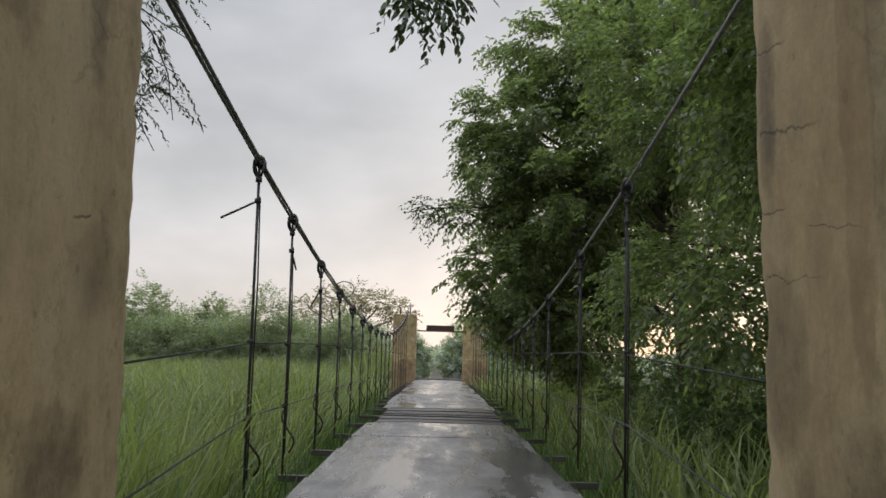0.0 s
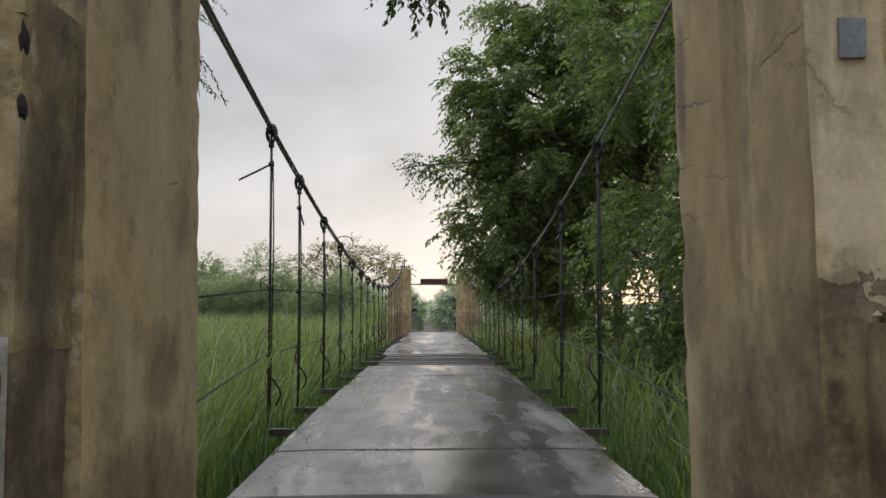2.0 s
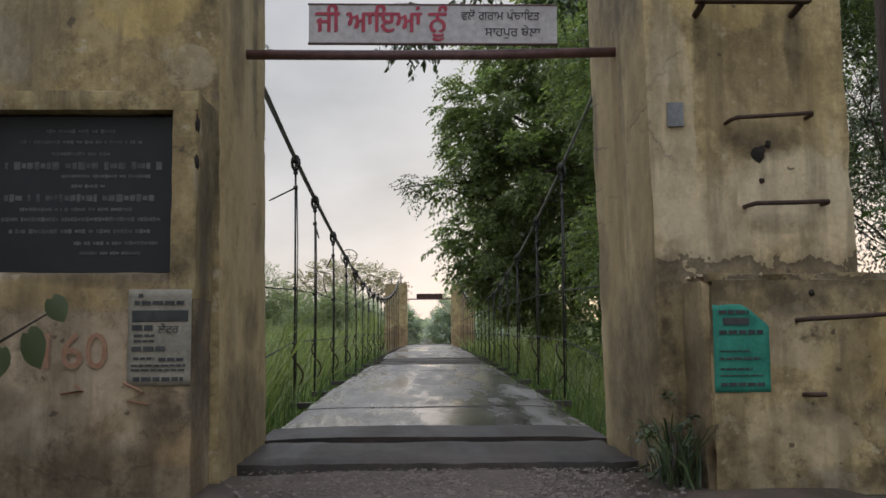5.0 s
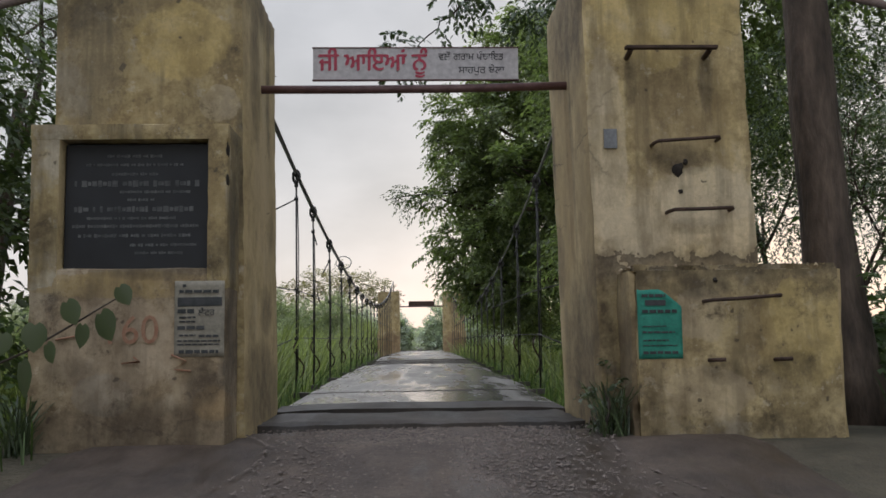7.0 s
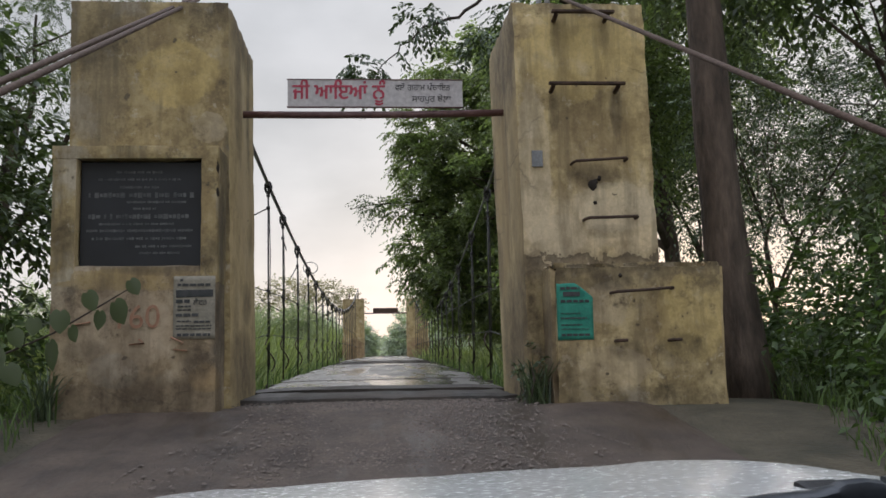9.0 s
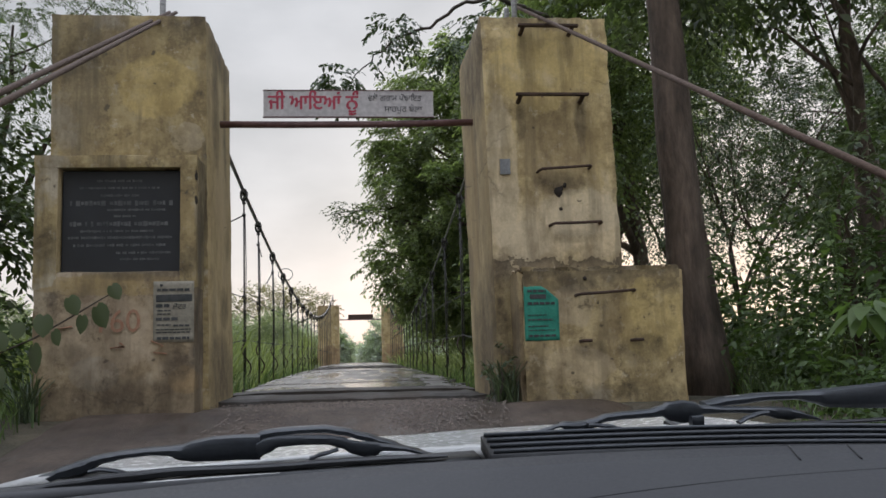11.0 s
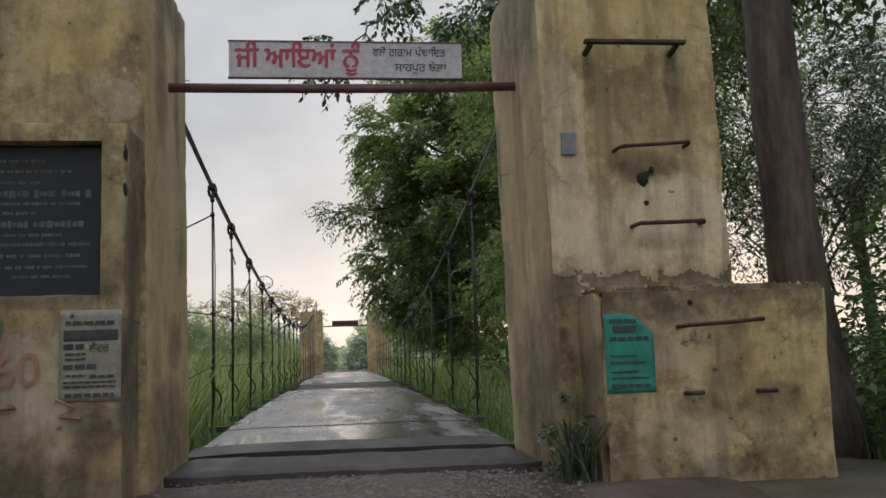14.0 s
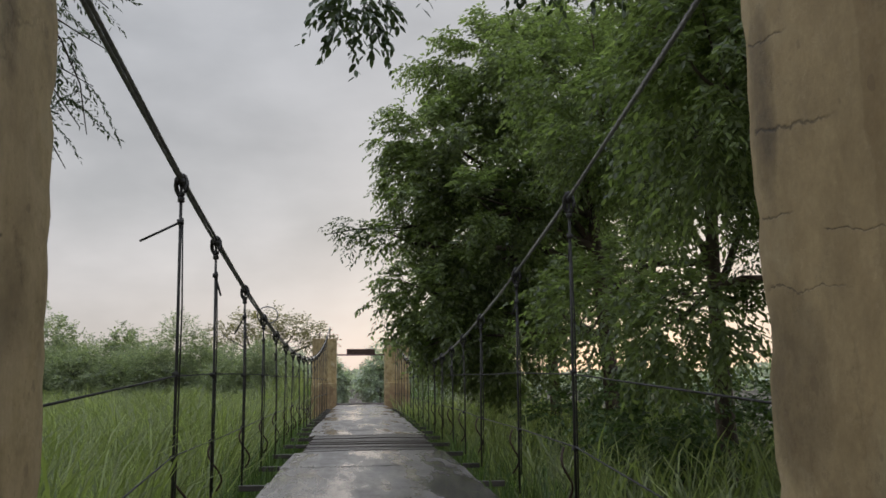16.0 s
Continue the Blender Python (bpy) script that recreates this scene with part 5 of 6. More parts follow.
far_tree(-6.8, 76, 8.2, 5.4, 60, M_LEAF_DRY, "broad flat-topped tree with a thin pale crown", True)
far_tree(-12.6, 70, 7.8, 3.0, 61, M_LEAF_FAR, "tall haze-tinted tree above the field edge", leaf=0.2, twigs=2000)
ft = random.Random(9)
for i in range(23):
    x = -34 + i * 1.28 + ft.uniform(-0.6, 0.6)
    far_tree(x, 70 + ft.uniform(-4, 12), ft.uniform(4.6, 6.2), ft.uniform(2.2, 3.2), 70 + i, M_LEAF_FAR, "haze-tinted bushy tree at the field edge", leaf=0.18, twigs=2300)
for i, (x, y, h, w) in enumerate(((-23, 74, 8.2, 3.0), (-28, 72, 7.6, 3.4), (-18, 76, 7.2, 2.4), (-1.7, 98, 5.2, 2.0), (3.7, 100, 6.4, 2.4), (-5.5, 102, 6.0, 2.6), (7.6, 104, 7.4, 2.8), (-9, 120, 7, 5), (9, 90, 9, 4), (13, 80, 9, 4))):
    # beyond y 85 the paler leaf colour carries more painted haze
    far_tree(x, y, h, w, 120 + i, M_LEAF_HAZY if y > 85 else M_LEAF_FAR, "haze-tinted tree in the distance beyond the bridge", leaf=0.30, twigs=1700)
# distant woods closing the horizon
wr = np.random.default_rng(77)
wn_ = 60000
ang = wr.uniform(-math.pi, math.pi, wn_)
dist = wr.uniform(170, 420, wn_)
hgt = (4.0 + 2.0 * np.sin(ang * 23) * np.sin(ang * 7 + 1)) * wr.uniform(0, 1, wn_) ** 0.7 * (dist / 260)
wp = np.stack([np.sin(ang) * dist, np.cos(ang) * dist + 10, FIELD_Z + hgt], axis=1)
wd = unit(wr, wn_)
# the haze over these woods is in their leaf colour
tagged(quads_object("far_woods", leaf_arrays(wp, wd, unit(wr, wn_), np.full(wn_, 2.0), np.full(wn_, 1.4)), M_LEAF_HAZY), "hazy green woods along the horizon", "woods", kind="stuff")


# ---- reeds, grass and shrubs ----
def blades_object(name, rng, pos, height, width, mat, bend=0.35):
    """Tapered, bent blades of two quads and a tip."""
    n = len(pos)
    a = rng.uniform(0, 2 * math.pi, n)
    d = np.stack([np.cos(a), np.sin(a), np.zeros(n)], axis=1)
    b = rng.uniform(0, 2 * math.pi, n)
    s = np.stack([np.cos(b), np.sin(b), np.zeros(n)], axis=1)
    bn = (bend * rng.uniform(0.3, 1.6, n) * height)[:, None]
    W = (width * rng.uniform(0.6, 1.3, n))[:, None]
    z = np.array([0, 0, 1.0])
    H = height[:, None]
    m1 = pos + z * H * 0.5 + d * bn * 0.2
    m2 = pos + z * H * 0.85 + d * bn * 0.6
    tp = pos + z * H * (1 - 0.12 * rng.uniform(0, 1, (n, 1))) + d * bn
    v = np.stack([pos - s * W * 0.4, pos + s * W * 0.4, m1 - s * W * 0.5, m1 + s * W * 0.5, m2 - s * W * 0.35, m2 + s * W * 0.35, tp], axis=1).reshape(-1, 3)
    o = np.arange(n)[:, None] * 7
    quads = np.concatenate([o + np.array([[0, 1, 3, 2]]), o + np.array([[2, 3, 5, 4]])])
    tris = o + np.array([[4, 5, 6]])
    me = bpy.data.meshes.new(name)
    me.vertices.add(len(v))
    me.vertices.foreach_set("co", v.astype(np.float32).ravel())
    me.loops.add(quads.size + tris.size)
    me.loops.foreach_set("vertex_index", np.concatenate([quads.ravel(), tris.ravel()]).astype(np.int32))
    me.polygons.add(len(quads) + len(tris))
    me.polygons.foreach_set("loop_start", np.concatenate([np.arange(len(quads)) * 4, quads.size + np.arange(len(tris)) * 3]).astype(np.int32))
    me.materials.append(mat)
    me.update(calc_edges=True)
    return new(name, me)


def scatter(rng, n, x0, x1, y0, y1, keep=None):
    p = np.stack([rng.uniform(x0, x1, n), rng.uniform(y0, y1, n)], axis=1)
    if keep is not None:
        p = p[keep(p[:, 0], p[:, 1])]
    return np.array([(x, y, ground_z(x, y) - 0.03) for x, y in p])


rr = np.random.default_rng(41)


def clumpy(p, rng, base, var):
    c = np.array([noise.noise(Vector((x * 0.25, y * 0.25, 2))) for x, y, z in p])
    return base * (1 + var * c) * rng.uniform(0.7, 1.15, len(p))


p = scatter(rr, 30000, -13, -2.15, 3.0, 26)
tagged(blades_object("reeds", rr, p, clumpy(p, rr, 2.2, 0.30), np.full(len(p), 0.024), M_REED, 0.42), "tall bright green reeds beside the bridge", "reeds", kind="stuff")
p = scatter(rr, 13000, -36, -2.1, 24, 66)
tagged(blades_object("reeds", rr, p, clumpy(p, rr, 2.15, 0.35), np.full(len(p), 0.05), M_REED, 0.45), "tall bright green reeds across the field", "reeds", kind="stuff")
p = scatter(rr, 11000, 2.15, 10, 3.0, 44)
tagged(blades_object("reeds", rr, p, clumpy(p, rr, 1.9, 0.4), np.full(len(p), 0.032), M_REED, 0.42), "green reeds growing under the bank trees", "reeds", kind="stuff")
p = np.concatenate([scatter(rr, 1300, -2.2, -1.4, 3.2, 30, lambda x, y: x < -1.46 + 0.0152 * (y - 1.5)), scatter(rr, 1500, 1.15, 2.2, 3.2, 34, lambda x, y: x > 1.15 + 0.0152 * (y - 1.5))])
tagged(blades_object("reeds", rr, p, clumpy(p, rr, 1.72, 0.12), np.full(len(p), 0.020), M_GRASS, 0.22), "short green reeds growing against the deck edges", "reeds", kind="stuff")
p = scatter(rr, 30000, -8, 8, -11, 3.0, lambda x, y: (np.abs(x + 0.17) > 2.25) & ~((x > 2.0) & (x < 3.25 + 0.3 * np.minimum(y, 0)) & (y > -3)) & ~((x > -2.7) & (x < -1.2) & (y > -0.5) & (y < 1.7)) & ~((x > 1.0) & (x < 2.6) & (y > -0.5) & (y < 1.7)))
tagged(blades_object("grass", rr, p, clumpy(p, rr, 0.23, 0.7), np.full(len(p), 0.011), M_GRASS, 0.5), "rough green grass on the road shoulders", "grass", kind="stuff")
p = np.concatenate([scatter(rr, 110, 0.98, 1.14, -0.36, -0.02), scatter(rr, 90, -2.62, -2.5, -0.6, -0.42), scatter(rr, 60, 3.3, 3.6, -0.2, 0.8)])
tagged(blades_object("grass_tuft", rr, p, rr.uniform(0.14, 0.46, len(p)), np.full(len(p), 0.012), M_LEAF_DEEP, 0.6), "grass tufts growing at the pillar feet", "grass", kind="stuff")
p = scatter(rr, 1500, -5, 6, 48, 62, lambda x, y: np.abs(x - 0.5) > 1.8)
tagged(blades_object("grass", rr, p, rr.uniform(0.5, 1.4, len(p)), np.full(len(p), 0.05), M_GRASS, 0.4), "tall grass beside the far track", "grass", kind="stuff")


def shrub(base, lobes, twigs, seed, leaf=0.13, label="leafy bright green roadside shrub", span=0.38, mat=M_SHRUB):
    rng = np.random.default_rng(seed)
    root = thing("shrub", base, label, "shrub", "roadside shrubs")
    b = np.array(base)
    for lb in lobes:
        for _ in range(4):
            e = np.array(lb[:3]) - b + unit(rng, 1)[0] * np.array(lb[3:]) * 0.7
            sp = limb_points((rng.normal() * 0.1, rng.normal() * 0.1, -0.1), e, rng, 0.08, 6)
            tube("stem", sp, [0.018 * (1 - 0.8 * i / 6) for i in range(7)], M_TWIG, root, 5)
    pos, d = crown_points(rng, lobes, twigs, 0.35)
    quads_object("foliage", twig_leaves(rng, pos - b, d, 8, span, leaf, 0.55, 0.45), mat, root)
    return root


shrub((3.9, -1.6, -0.1), [(3.8, -1.6, 0.25, 0.7, 0.9, 0.5), (4.7, -1.3, 0.45, 0.9, 0.9, 0.6)], 300, 1, 0.085)
shrub((4.8, 0.6, -0.4), [(4.4, 0.4, 0.9, 0.8, 0.9, 0.8), (5.2, 0.9, 1.2, 1.0, 1.0, 0.8)], 440, 2, 0.085)
shrub((4.0, -3.6, -0.4), [(3.9, -3.5, 0.5, 0.8, 0.8, 0.8), (4.9, -3.9, 0.9, 0.9, 0.9, 0.8)], 380, 3, 0.085)
shrub((4.3, 2.6, -0.9), [(3.8, 2.6, 0.4, 0.9, 0.8, 0.8), (4.6, 3.0, 1.2, 0.9, 0.9, 0.9)], 240, 4, 0.12)
shrub((-3.9, -0.6, -0.1), [(-3.7, -0.4, 0.6, 0.7, 0.8, 0.6)], 150, 5, 0.11)
shrub((-4.6, 2.0, -0.6), [(-4.0, 2.0, 0.6, 0.8, 0.9, 0.8), (-4.6, 1.4, 1.4, 0.8, 0.8, 0.8)], 220, 6, 0.11)

for i, (x, y, h) in enumerate(((5.6, 3.6, 2.4), (6.6, 1.6, 2.9), (6.2, -1.6, 2.6), (7.25, 4.3, 4.8), (7.7, 5.0, 4.6), (8.4, 4.0, 4.4), (5.6, -5.4, 2.2), (6.4, 7.6, 2.2))):
    shrub((x, y, -1.0), [(x, y, -1.0 + h * 0.35, 1.2, 1.2, h * 0.36), (x + 0.2, y + 0.1, -1.0 + h * 0.75, 1.1, 1.1, h * 0.36)], 430, 30 + i, 0.105, "dense dark green undergrowth on the bank")

for i, (x, y, h) in enumerate(((4.4, 13.0, 2.6), (5.8, 16.8, 3.0), (4.6, 19.6, 2.4), (6.8, 24.0, 3.2), (8.4, 20.0, 3.0), (7.0, 12.4, 2.8), (9.5, 28.0, 3.4))):
    shrub((x, y, -1.2), [(x, y, -1.2 + h * 0.35, 1.4, 1.4, h * 0.36), (x + 0.3, y + 0.2, -1.2 + h * 0.75, 1.2, 1.2, h * 0.36)], 520, 70 + i, 0.13, "dense dark green undergrowth below the bank trees")


def tall_weed(x, y, h, seed):
    """An upright weed: one bent stem with pairs of oval leaves that get smaller upwards."""
    rng = np.random.default_rng(seed)
    z0 = ground_z(x, y) - 0.05
    root = thing("tall_weed", (x, y, z0), "tall upright green weed with oval leaves beside the ramp", "plant", "tall weeds")
    sp = limb_points((0, 0, 0), (rng.normal() * 0.14, rng.normal() * 0.14, h), rng, 0.04, 9)
    tube("stem", sp, [0.010 * (1 - 0.75 * i / 9) for i in range(10)], M_GRASS, root, 5)
    n = int(h * 34)
    f = rng.uniform(0.12, 1.0, n)
    base = np.array([sp[min(9, int(q * 9))].lerp(sp[min(9, int(q * 9) + 1)], q * 9 % 1) for q in f])
    a = rng.uniform(0, 2 * math.pi, n)
    d = np.stack([np.cos(a), np.sin(a), rng.uniform(-0.35, 0.5, n)], axis=1)
    ln = rng.uniform(0.08, 0.15, n) * (1.15 - 0.5 * f)
    oval_object("foliage", oval_arrays(base + d * 0.04, d, np.array([0, 0, 1.0]) + rng.normal(size=d.shape) * 0.3, ln, ln * 0.52), M_GRASS, root)
    return root


wd_r = random.Random(15)
for i in range(34):
    wy = wd_r.uniform(-4.2, 2.2)
    tall_weed(3.45 + abs(wd_r.gauss(0, 0.75)) - 0.12 * min(0, wy), wy, wd_r.uniform(0.7, 1.9), 300 + i)
for i in range(8):
    tall_weed(wd_r.uniform(-3.8, -2.85), wd_r.uniform(-1.6, 1.2), wd_r.uniform(0.5, 1.2), 340 + i)

shrub((1.06, -0.16, 0.26), [(1.05, -0.18, 0.50, 0.08, 0.14, 0.20), (1.0, 0.1, 0.38, 0.05, 0.12, 0.08)], 15, 61, 0.05, "small dark weed at the foot of the rung pillar", 0.12, M_LEAF_DEEP)


def broad_leaf(parent, at, way, length):
    """One pointed leaf, folded along its midrib and drooping towards the tip."""
    way = Vector(way).normalized()
    side = way.cross(Vector((0, 0, 1))).normalized()
    up = side.cross(way)
    verts, faces = [], []
    for k, (f, w) in enumerate(((0.0, 0.04), (0.22, 0.40), (0.45, 0.50), (0.72, 0.34), (1.0, 0.02))):
        mid = Vector(at) + way * (length * f) - Vector((0, 0, 1)) * (length * 0.35 * f * f)
        half = side * (length * 0.56 * w)
        verts += [tuple(mid - half + up * (length * 0.10 * w)), tuple(mid), tuple(mid + half + up * (length * 0.10 * w))]
        if k:
            b = 3 * k
            faces += [(b - 3, b - 2, b + 1, b), (b - 2, b - 1, b + 2, b + 1)]
    return mesh_object("leaf", verts, faces, M_BROAD, parent, smooth=True)


def broad_plant(x, y, h, seed, whorl):
    """Broad-leaved weed: a whorl of large hanging leaves at the top, or leaves all along a stalk."""
    rng = random.Random(seed)
    z0 = ground_z(x, y) - 0.05
    root = thing("broad_leaved_weed", (x, y, z0), "broad-leaved weed with a crown of large hanging leaves" if whorl else "tall broad-leaved weed with leaves along its stalk", "plant", "broad-leaved weeds")
    top = Vector((rng.gauss(0, 0.06), rng.gauss(0, 0.06), h))
    sp = limb_points((0, 0, 0), top, np.random.default_rng(seed), 0.03, 8)
    tube("stem", sp, [0.013 * (1 - 0.7 * i / 8) for i in range(9)], M_GRASS, root, 5)
    n = 17 if whorl else 26
    for i in range(n):
        a = i * 2.4 + rng.uniform(-0.3, 0.3)
        f = 1 - 0.16 * i / n * rng.uniform(0.6, 1.3) if whorl else 0.22 + 0.78 * (i + 0.5) / n
        p = Vector(sp[-1]) * f + Vector((math.cos(a), math.sin(a), 0)) * (rng.uniform(0.04, 0.12) if whorl else 0.03)
        tilt = rng.uniform(-0.9, 0.15) if whorl else rng.uniform(-0.35, 0.35)
        broad_leaf(root, p, (math.cos(a), math.sin(a), tilt), rng.uniform(0.19, 0.28) if whorl else rng.uniform(0.10, 0.17) * (1.15 - 0.4 * f))


for i, (x, y, top) in enumerate(((3.66, -0.9, 1.08), (4.35, -1.2, 1.05), (4.9, 0.6, 1.6))):
    broad_plant(x, y, top - ground_z(x, y), 500 + i, True)
for i, (x, y, top) in enumerate(((3.95, -0.1, 1.95), (4.12, 0.35, 1.75), (4.45, -0.35, 1.65), (3.72, 0.2, 1.0), (4.0, -0.75, 1.15), (4.7, 0.3, 2.2), (3.8, -1.3, 0.9))):
    broad_plant(x, y, top - ground_z(x, y), 520 + i, False)

# vine with heart-shaped leaves in front of the plaque pillar
vine = thing("vine", (-2.95, -0.85, 0.2), "young vine with heart-shaped leaves before the plaque pillar", "plant")
vp = [(0, 0, -0.2), (0.05, 0.0, 0.35), (0.25, -0.02, 0.55), (0.55, 0.0, 0.68), (0.85, 0.02, 0.86), (1.05, 0.02, 0.98)]
tube("stem", vp, [0.012, 0.010, 0.008, 0.007, 0.006, 0.004], M_TWIG, vine, 6)
vr = random.Random(4)


def heart_leaf(at, size, turn, tip):
    n = 12
    out = []
    for k in range(n):
        a = 2 * math.pi * k / n
        r = size * (0.5 + 0.16 * math.cos(a) + (0.16 if k == 0 else 0) - (0.14 if k == n // 2 else 0))
        out.append((r * math.cos(a), r * math.sin(a) * 0.9))
    m = Matrix.Translation(at) @ Euler((radians(tip), 0, radians(turn))).to_matrix().to_4x4() @ Euler((0, radians(90), 0)).to_matrix().to_4x4()
    verts = [m @ Vector((0, 0, -size * 0.05))] + [m @ Vector((x, y, size * 0.10 * abs(y) / size)) for x, y in out]
    faces = [(0, 1 + k, 1 + (k + 1) % n) for k in range(n)]
    return mesh_object("leaf", [tuple(v) for v in verts], faces, M_LEAF_DARK, vine, smooth=True)


for at, size in (((0.98, 0.0, 0.86), 0.15), ((0.80, -0.04, 0.93), 0.12), ((0.55, -0.03, 0.58), 0.17), ((0.62, -0.05, 0.80), 0.13), ((0.10, -0.05, 0.28), 0.16), ((0.18, -0.06, 0.55), 0.15),
                 ((0.70, -0.06, 0.70), 0.10), ((0.88, -0.05, 0.80), 0.11), ((0.45, -0.06, 0.76), 0.10), ((0.30, -0.07, 0.44), 0.13), ((-0.16, -0.05, 0.66), 0.12), ((0.04, -0.06, 0.74), 0.11), ((-0.05, -0.04, 0.52), 0.14), ((0.0, -0.06, 0.12), 0.15), ((0.32, -0.05, 0.68), 0.11), ((1.08, 0.0, 1.02), 0.10), ((-0.12, -0.02, 0.34), 0.15)):
    heart_leaf(at, size * 1.18, vr.uniform(40, 130), vr.uniform(-35, 10))

# ---- the car, standing on the ramp ----
M_CARWHITE = simple("wet_white_car_paint", (0.44, 0.435, 0.415), (0.56, 0.555, 0.53), 3, 0.24, 0, 0.10, 0.002, fine=30)
M_DASH = simple("dark_grey_dash_plastic", (0.031, 0.031, 0.034), (0.045, 0.045, 0.048), 5, 0.62, 0, 0.25, 0.001, fine=60)
M_TRIM = simple("black_trim_plastic", (0.010, 0.010, 0.011), (0.022, 0.022, 0.024), 6, 0.5, 0, 0.2, 0.001, fine=30)
M_WIPER = simple("satin_black_wiper_paint", (0.022, 0.025, 0.030), (0.040, 0.045, 0.053), 10, 0.4, 0.1, 0.15, 0.001, fine=20)
M_TYRE = simple("black_tyre_rubber", (0.015, 0.015, 0.015), (0.03, 0.03, 0.03), 12, 0.85, 0, 0.4, 0.003)
car = new("car")
car.matrix_basis = pose(-0.181, -7.675, 0.691, 7.0, 0, 1.0)
tagged(car, "rain-wet white small car standing on the ramp before the gate", "car")
CX = 0.10


def lean(x):
    # the body sits a little higher on one side
    return 0.027 * (x - CX)


def sheet(name, fn, us, vs, mat, label="", thick=0.012, parent=None):
    """A curved panel from a function of two parameters."""
    verts = [fn(u, v) for v in vs for u in us]
    n = len(us)
    faces = [(j * n + i, j * n + i + 1, (j + 1) * n + i + 1, (j + 1) * n + i) for j in range(len(vs) - 1) for i in range(n - 1)]
    ob = mesh_object(name, verts, faces, mat, parent or car, smooth=True)
    so = ob.modifiers.new("thick", "SOLIDIFY")
    so.thickness, so.offset = thick, -1
    return tagged(ob, label)


def bonnet_pt(u, v):
    # u across -1..1, v from the screen (0) to the nose (1)
    x = CX + u * (0.70 - 0.05 * v)
    y = 0.90 + 0.82 * v - 0.10 * u * u
    crease = 0.010 * math.exp(-((abs(u) - 0.55) / 0.10) ** 2)
    z = -0.197 - 0.136 * v - 0.030 * v ** 3 - 0.030 * u * u - 0.05 * u ** 6 + crease + (0.3 if x < CX else 1.0) * lean(x) + min(1.0, 2 * v) * (0.0 if x < CX else 0.035) * (x - CX)
    return (x, y, z)


us = [i / 14 for i in range(-14, 15)]
sheet("bonnet", bonnet_pt, us, [i / 14 for i in range(15)], M_CARWHITE, "wet white bonnet")


def dash_pt(u, v):
    # v from the cabin edge (0) to the screen base (1), with a raised pad and a shallow trough
    x = CX + u * 0.69
    y = 0.12 + 0.66 * v - 0.10 * u * u
    z = -0.274 + 0.094 * v + lean(x) + 0.012 * math.sin(v * 7.0) * (1 - v) - 0.012 * u * u - 0.008 * math.exp(-((v - 0.78) / 0.05) ** 2)
    return (x, y, z)


dash = sheet("dashboard", dash_pt, us, [i / 28 for i in range(29)], M_DASH, "dark grey moulded dashboard top")
sheet("dash_front", lambda u, v: (CX + u * 0.69, 0.12 - 0.10 * u * u + 0.05 * math.sin(v * 3), -0.274 + lean(CX + u * 0.69) - 0.012 * u * u - 0.45 * v), us, [i / 6 for i in range(7)], M_DASH, parent=car)
# black screen-base seal, the grooved cowl on one side and the lower gutter on the other
sheet("screen_trim", lambda u, v: (CX + u * 0.70, 0.772 + 0.062 * v - 0.10 * u * u, -0.183 - 0.014 * v + lean(CX + u * 0.7) - 0.012 * u * u + 0.003 * math.sin(v * 3.1)), us, [i / 4 for i in range(5)], M_TRIM, "black screen-base seal", parent=car)
cowl = sheet("cowl", lambda u, v: (0.122 + 0.66 * u, 0.800 + 0.066 * v - 0.10 * u * u, -0.1815 + 0.004 * v + 0.008 * u - 0.016 * u ** 4), [i / 14 for i in range(15)], [i / 4 for i in range(5)], M_TRIM, "black grooved cowl panel", parent=car, thick=0.014)
for k in range(4):
    tube("rib", [(0.124 + 0.65 * i / 14, 0.806 + 0.018 * k - 0.10 * (i / 14) ** 2, -0.1795 + 0.0012 * k + 0.008 * i / 14 - 0.016 * (i / 14) ** 4) for i in range(15)], 0.0022, M_WIPER, cowl, 5)
sheet("gutter", lambda u, v: (-0.58 + 0.70 * u, 0.835 + 0.06 * v - 0.05 * (1 - u) ** 2, -0.212 + 0.018 * u - 0.004 * v), [i / 10 for i in range(11)], [0, 0.5, 1], M_TRIM, "black drain gutter", parent=car)
# added strip, no real part: stands in for bonnet showing between blade and seal
tube("bonnet_sliver", [(-0.242, 0.84, -0.2085), (-0.205, 0.84, -0.206), (-0.17, 0.84, -0.2035), (-0.12, 0.84, -0.2015), (-0.066, 0.84, -0.1995)], [0.0010, 0.0017, 0.002, 0.0016, 0.0008], M_CARWHITE, car, 8, "thin white strip standing in for bonnet showing below the wiper")
for x in (0.379, 0.430):
    tube("vent_line", [Vector(dash_pt((x - 0.006 * q - CX) / 0.69, 0.998 - 0.05 * q)) + Vector((0, 0, 0.0006)) for q in (0, 0.25, 0.5, 0.75, 1)], 0.0009, M_TRIM, dash, 5)
# thin black line put in for the shade of a soft step in the pad
tube("step_shade", [Vector(dash_pt(k / 20, 0.945 - 0.10 * (1 - k / 20) ** 2)) + Vector((0, 0, -0.0002)) for k in range(-10, 19)], 0.0007, M_TRIM, dash, 5)


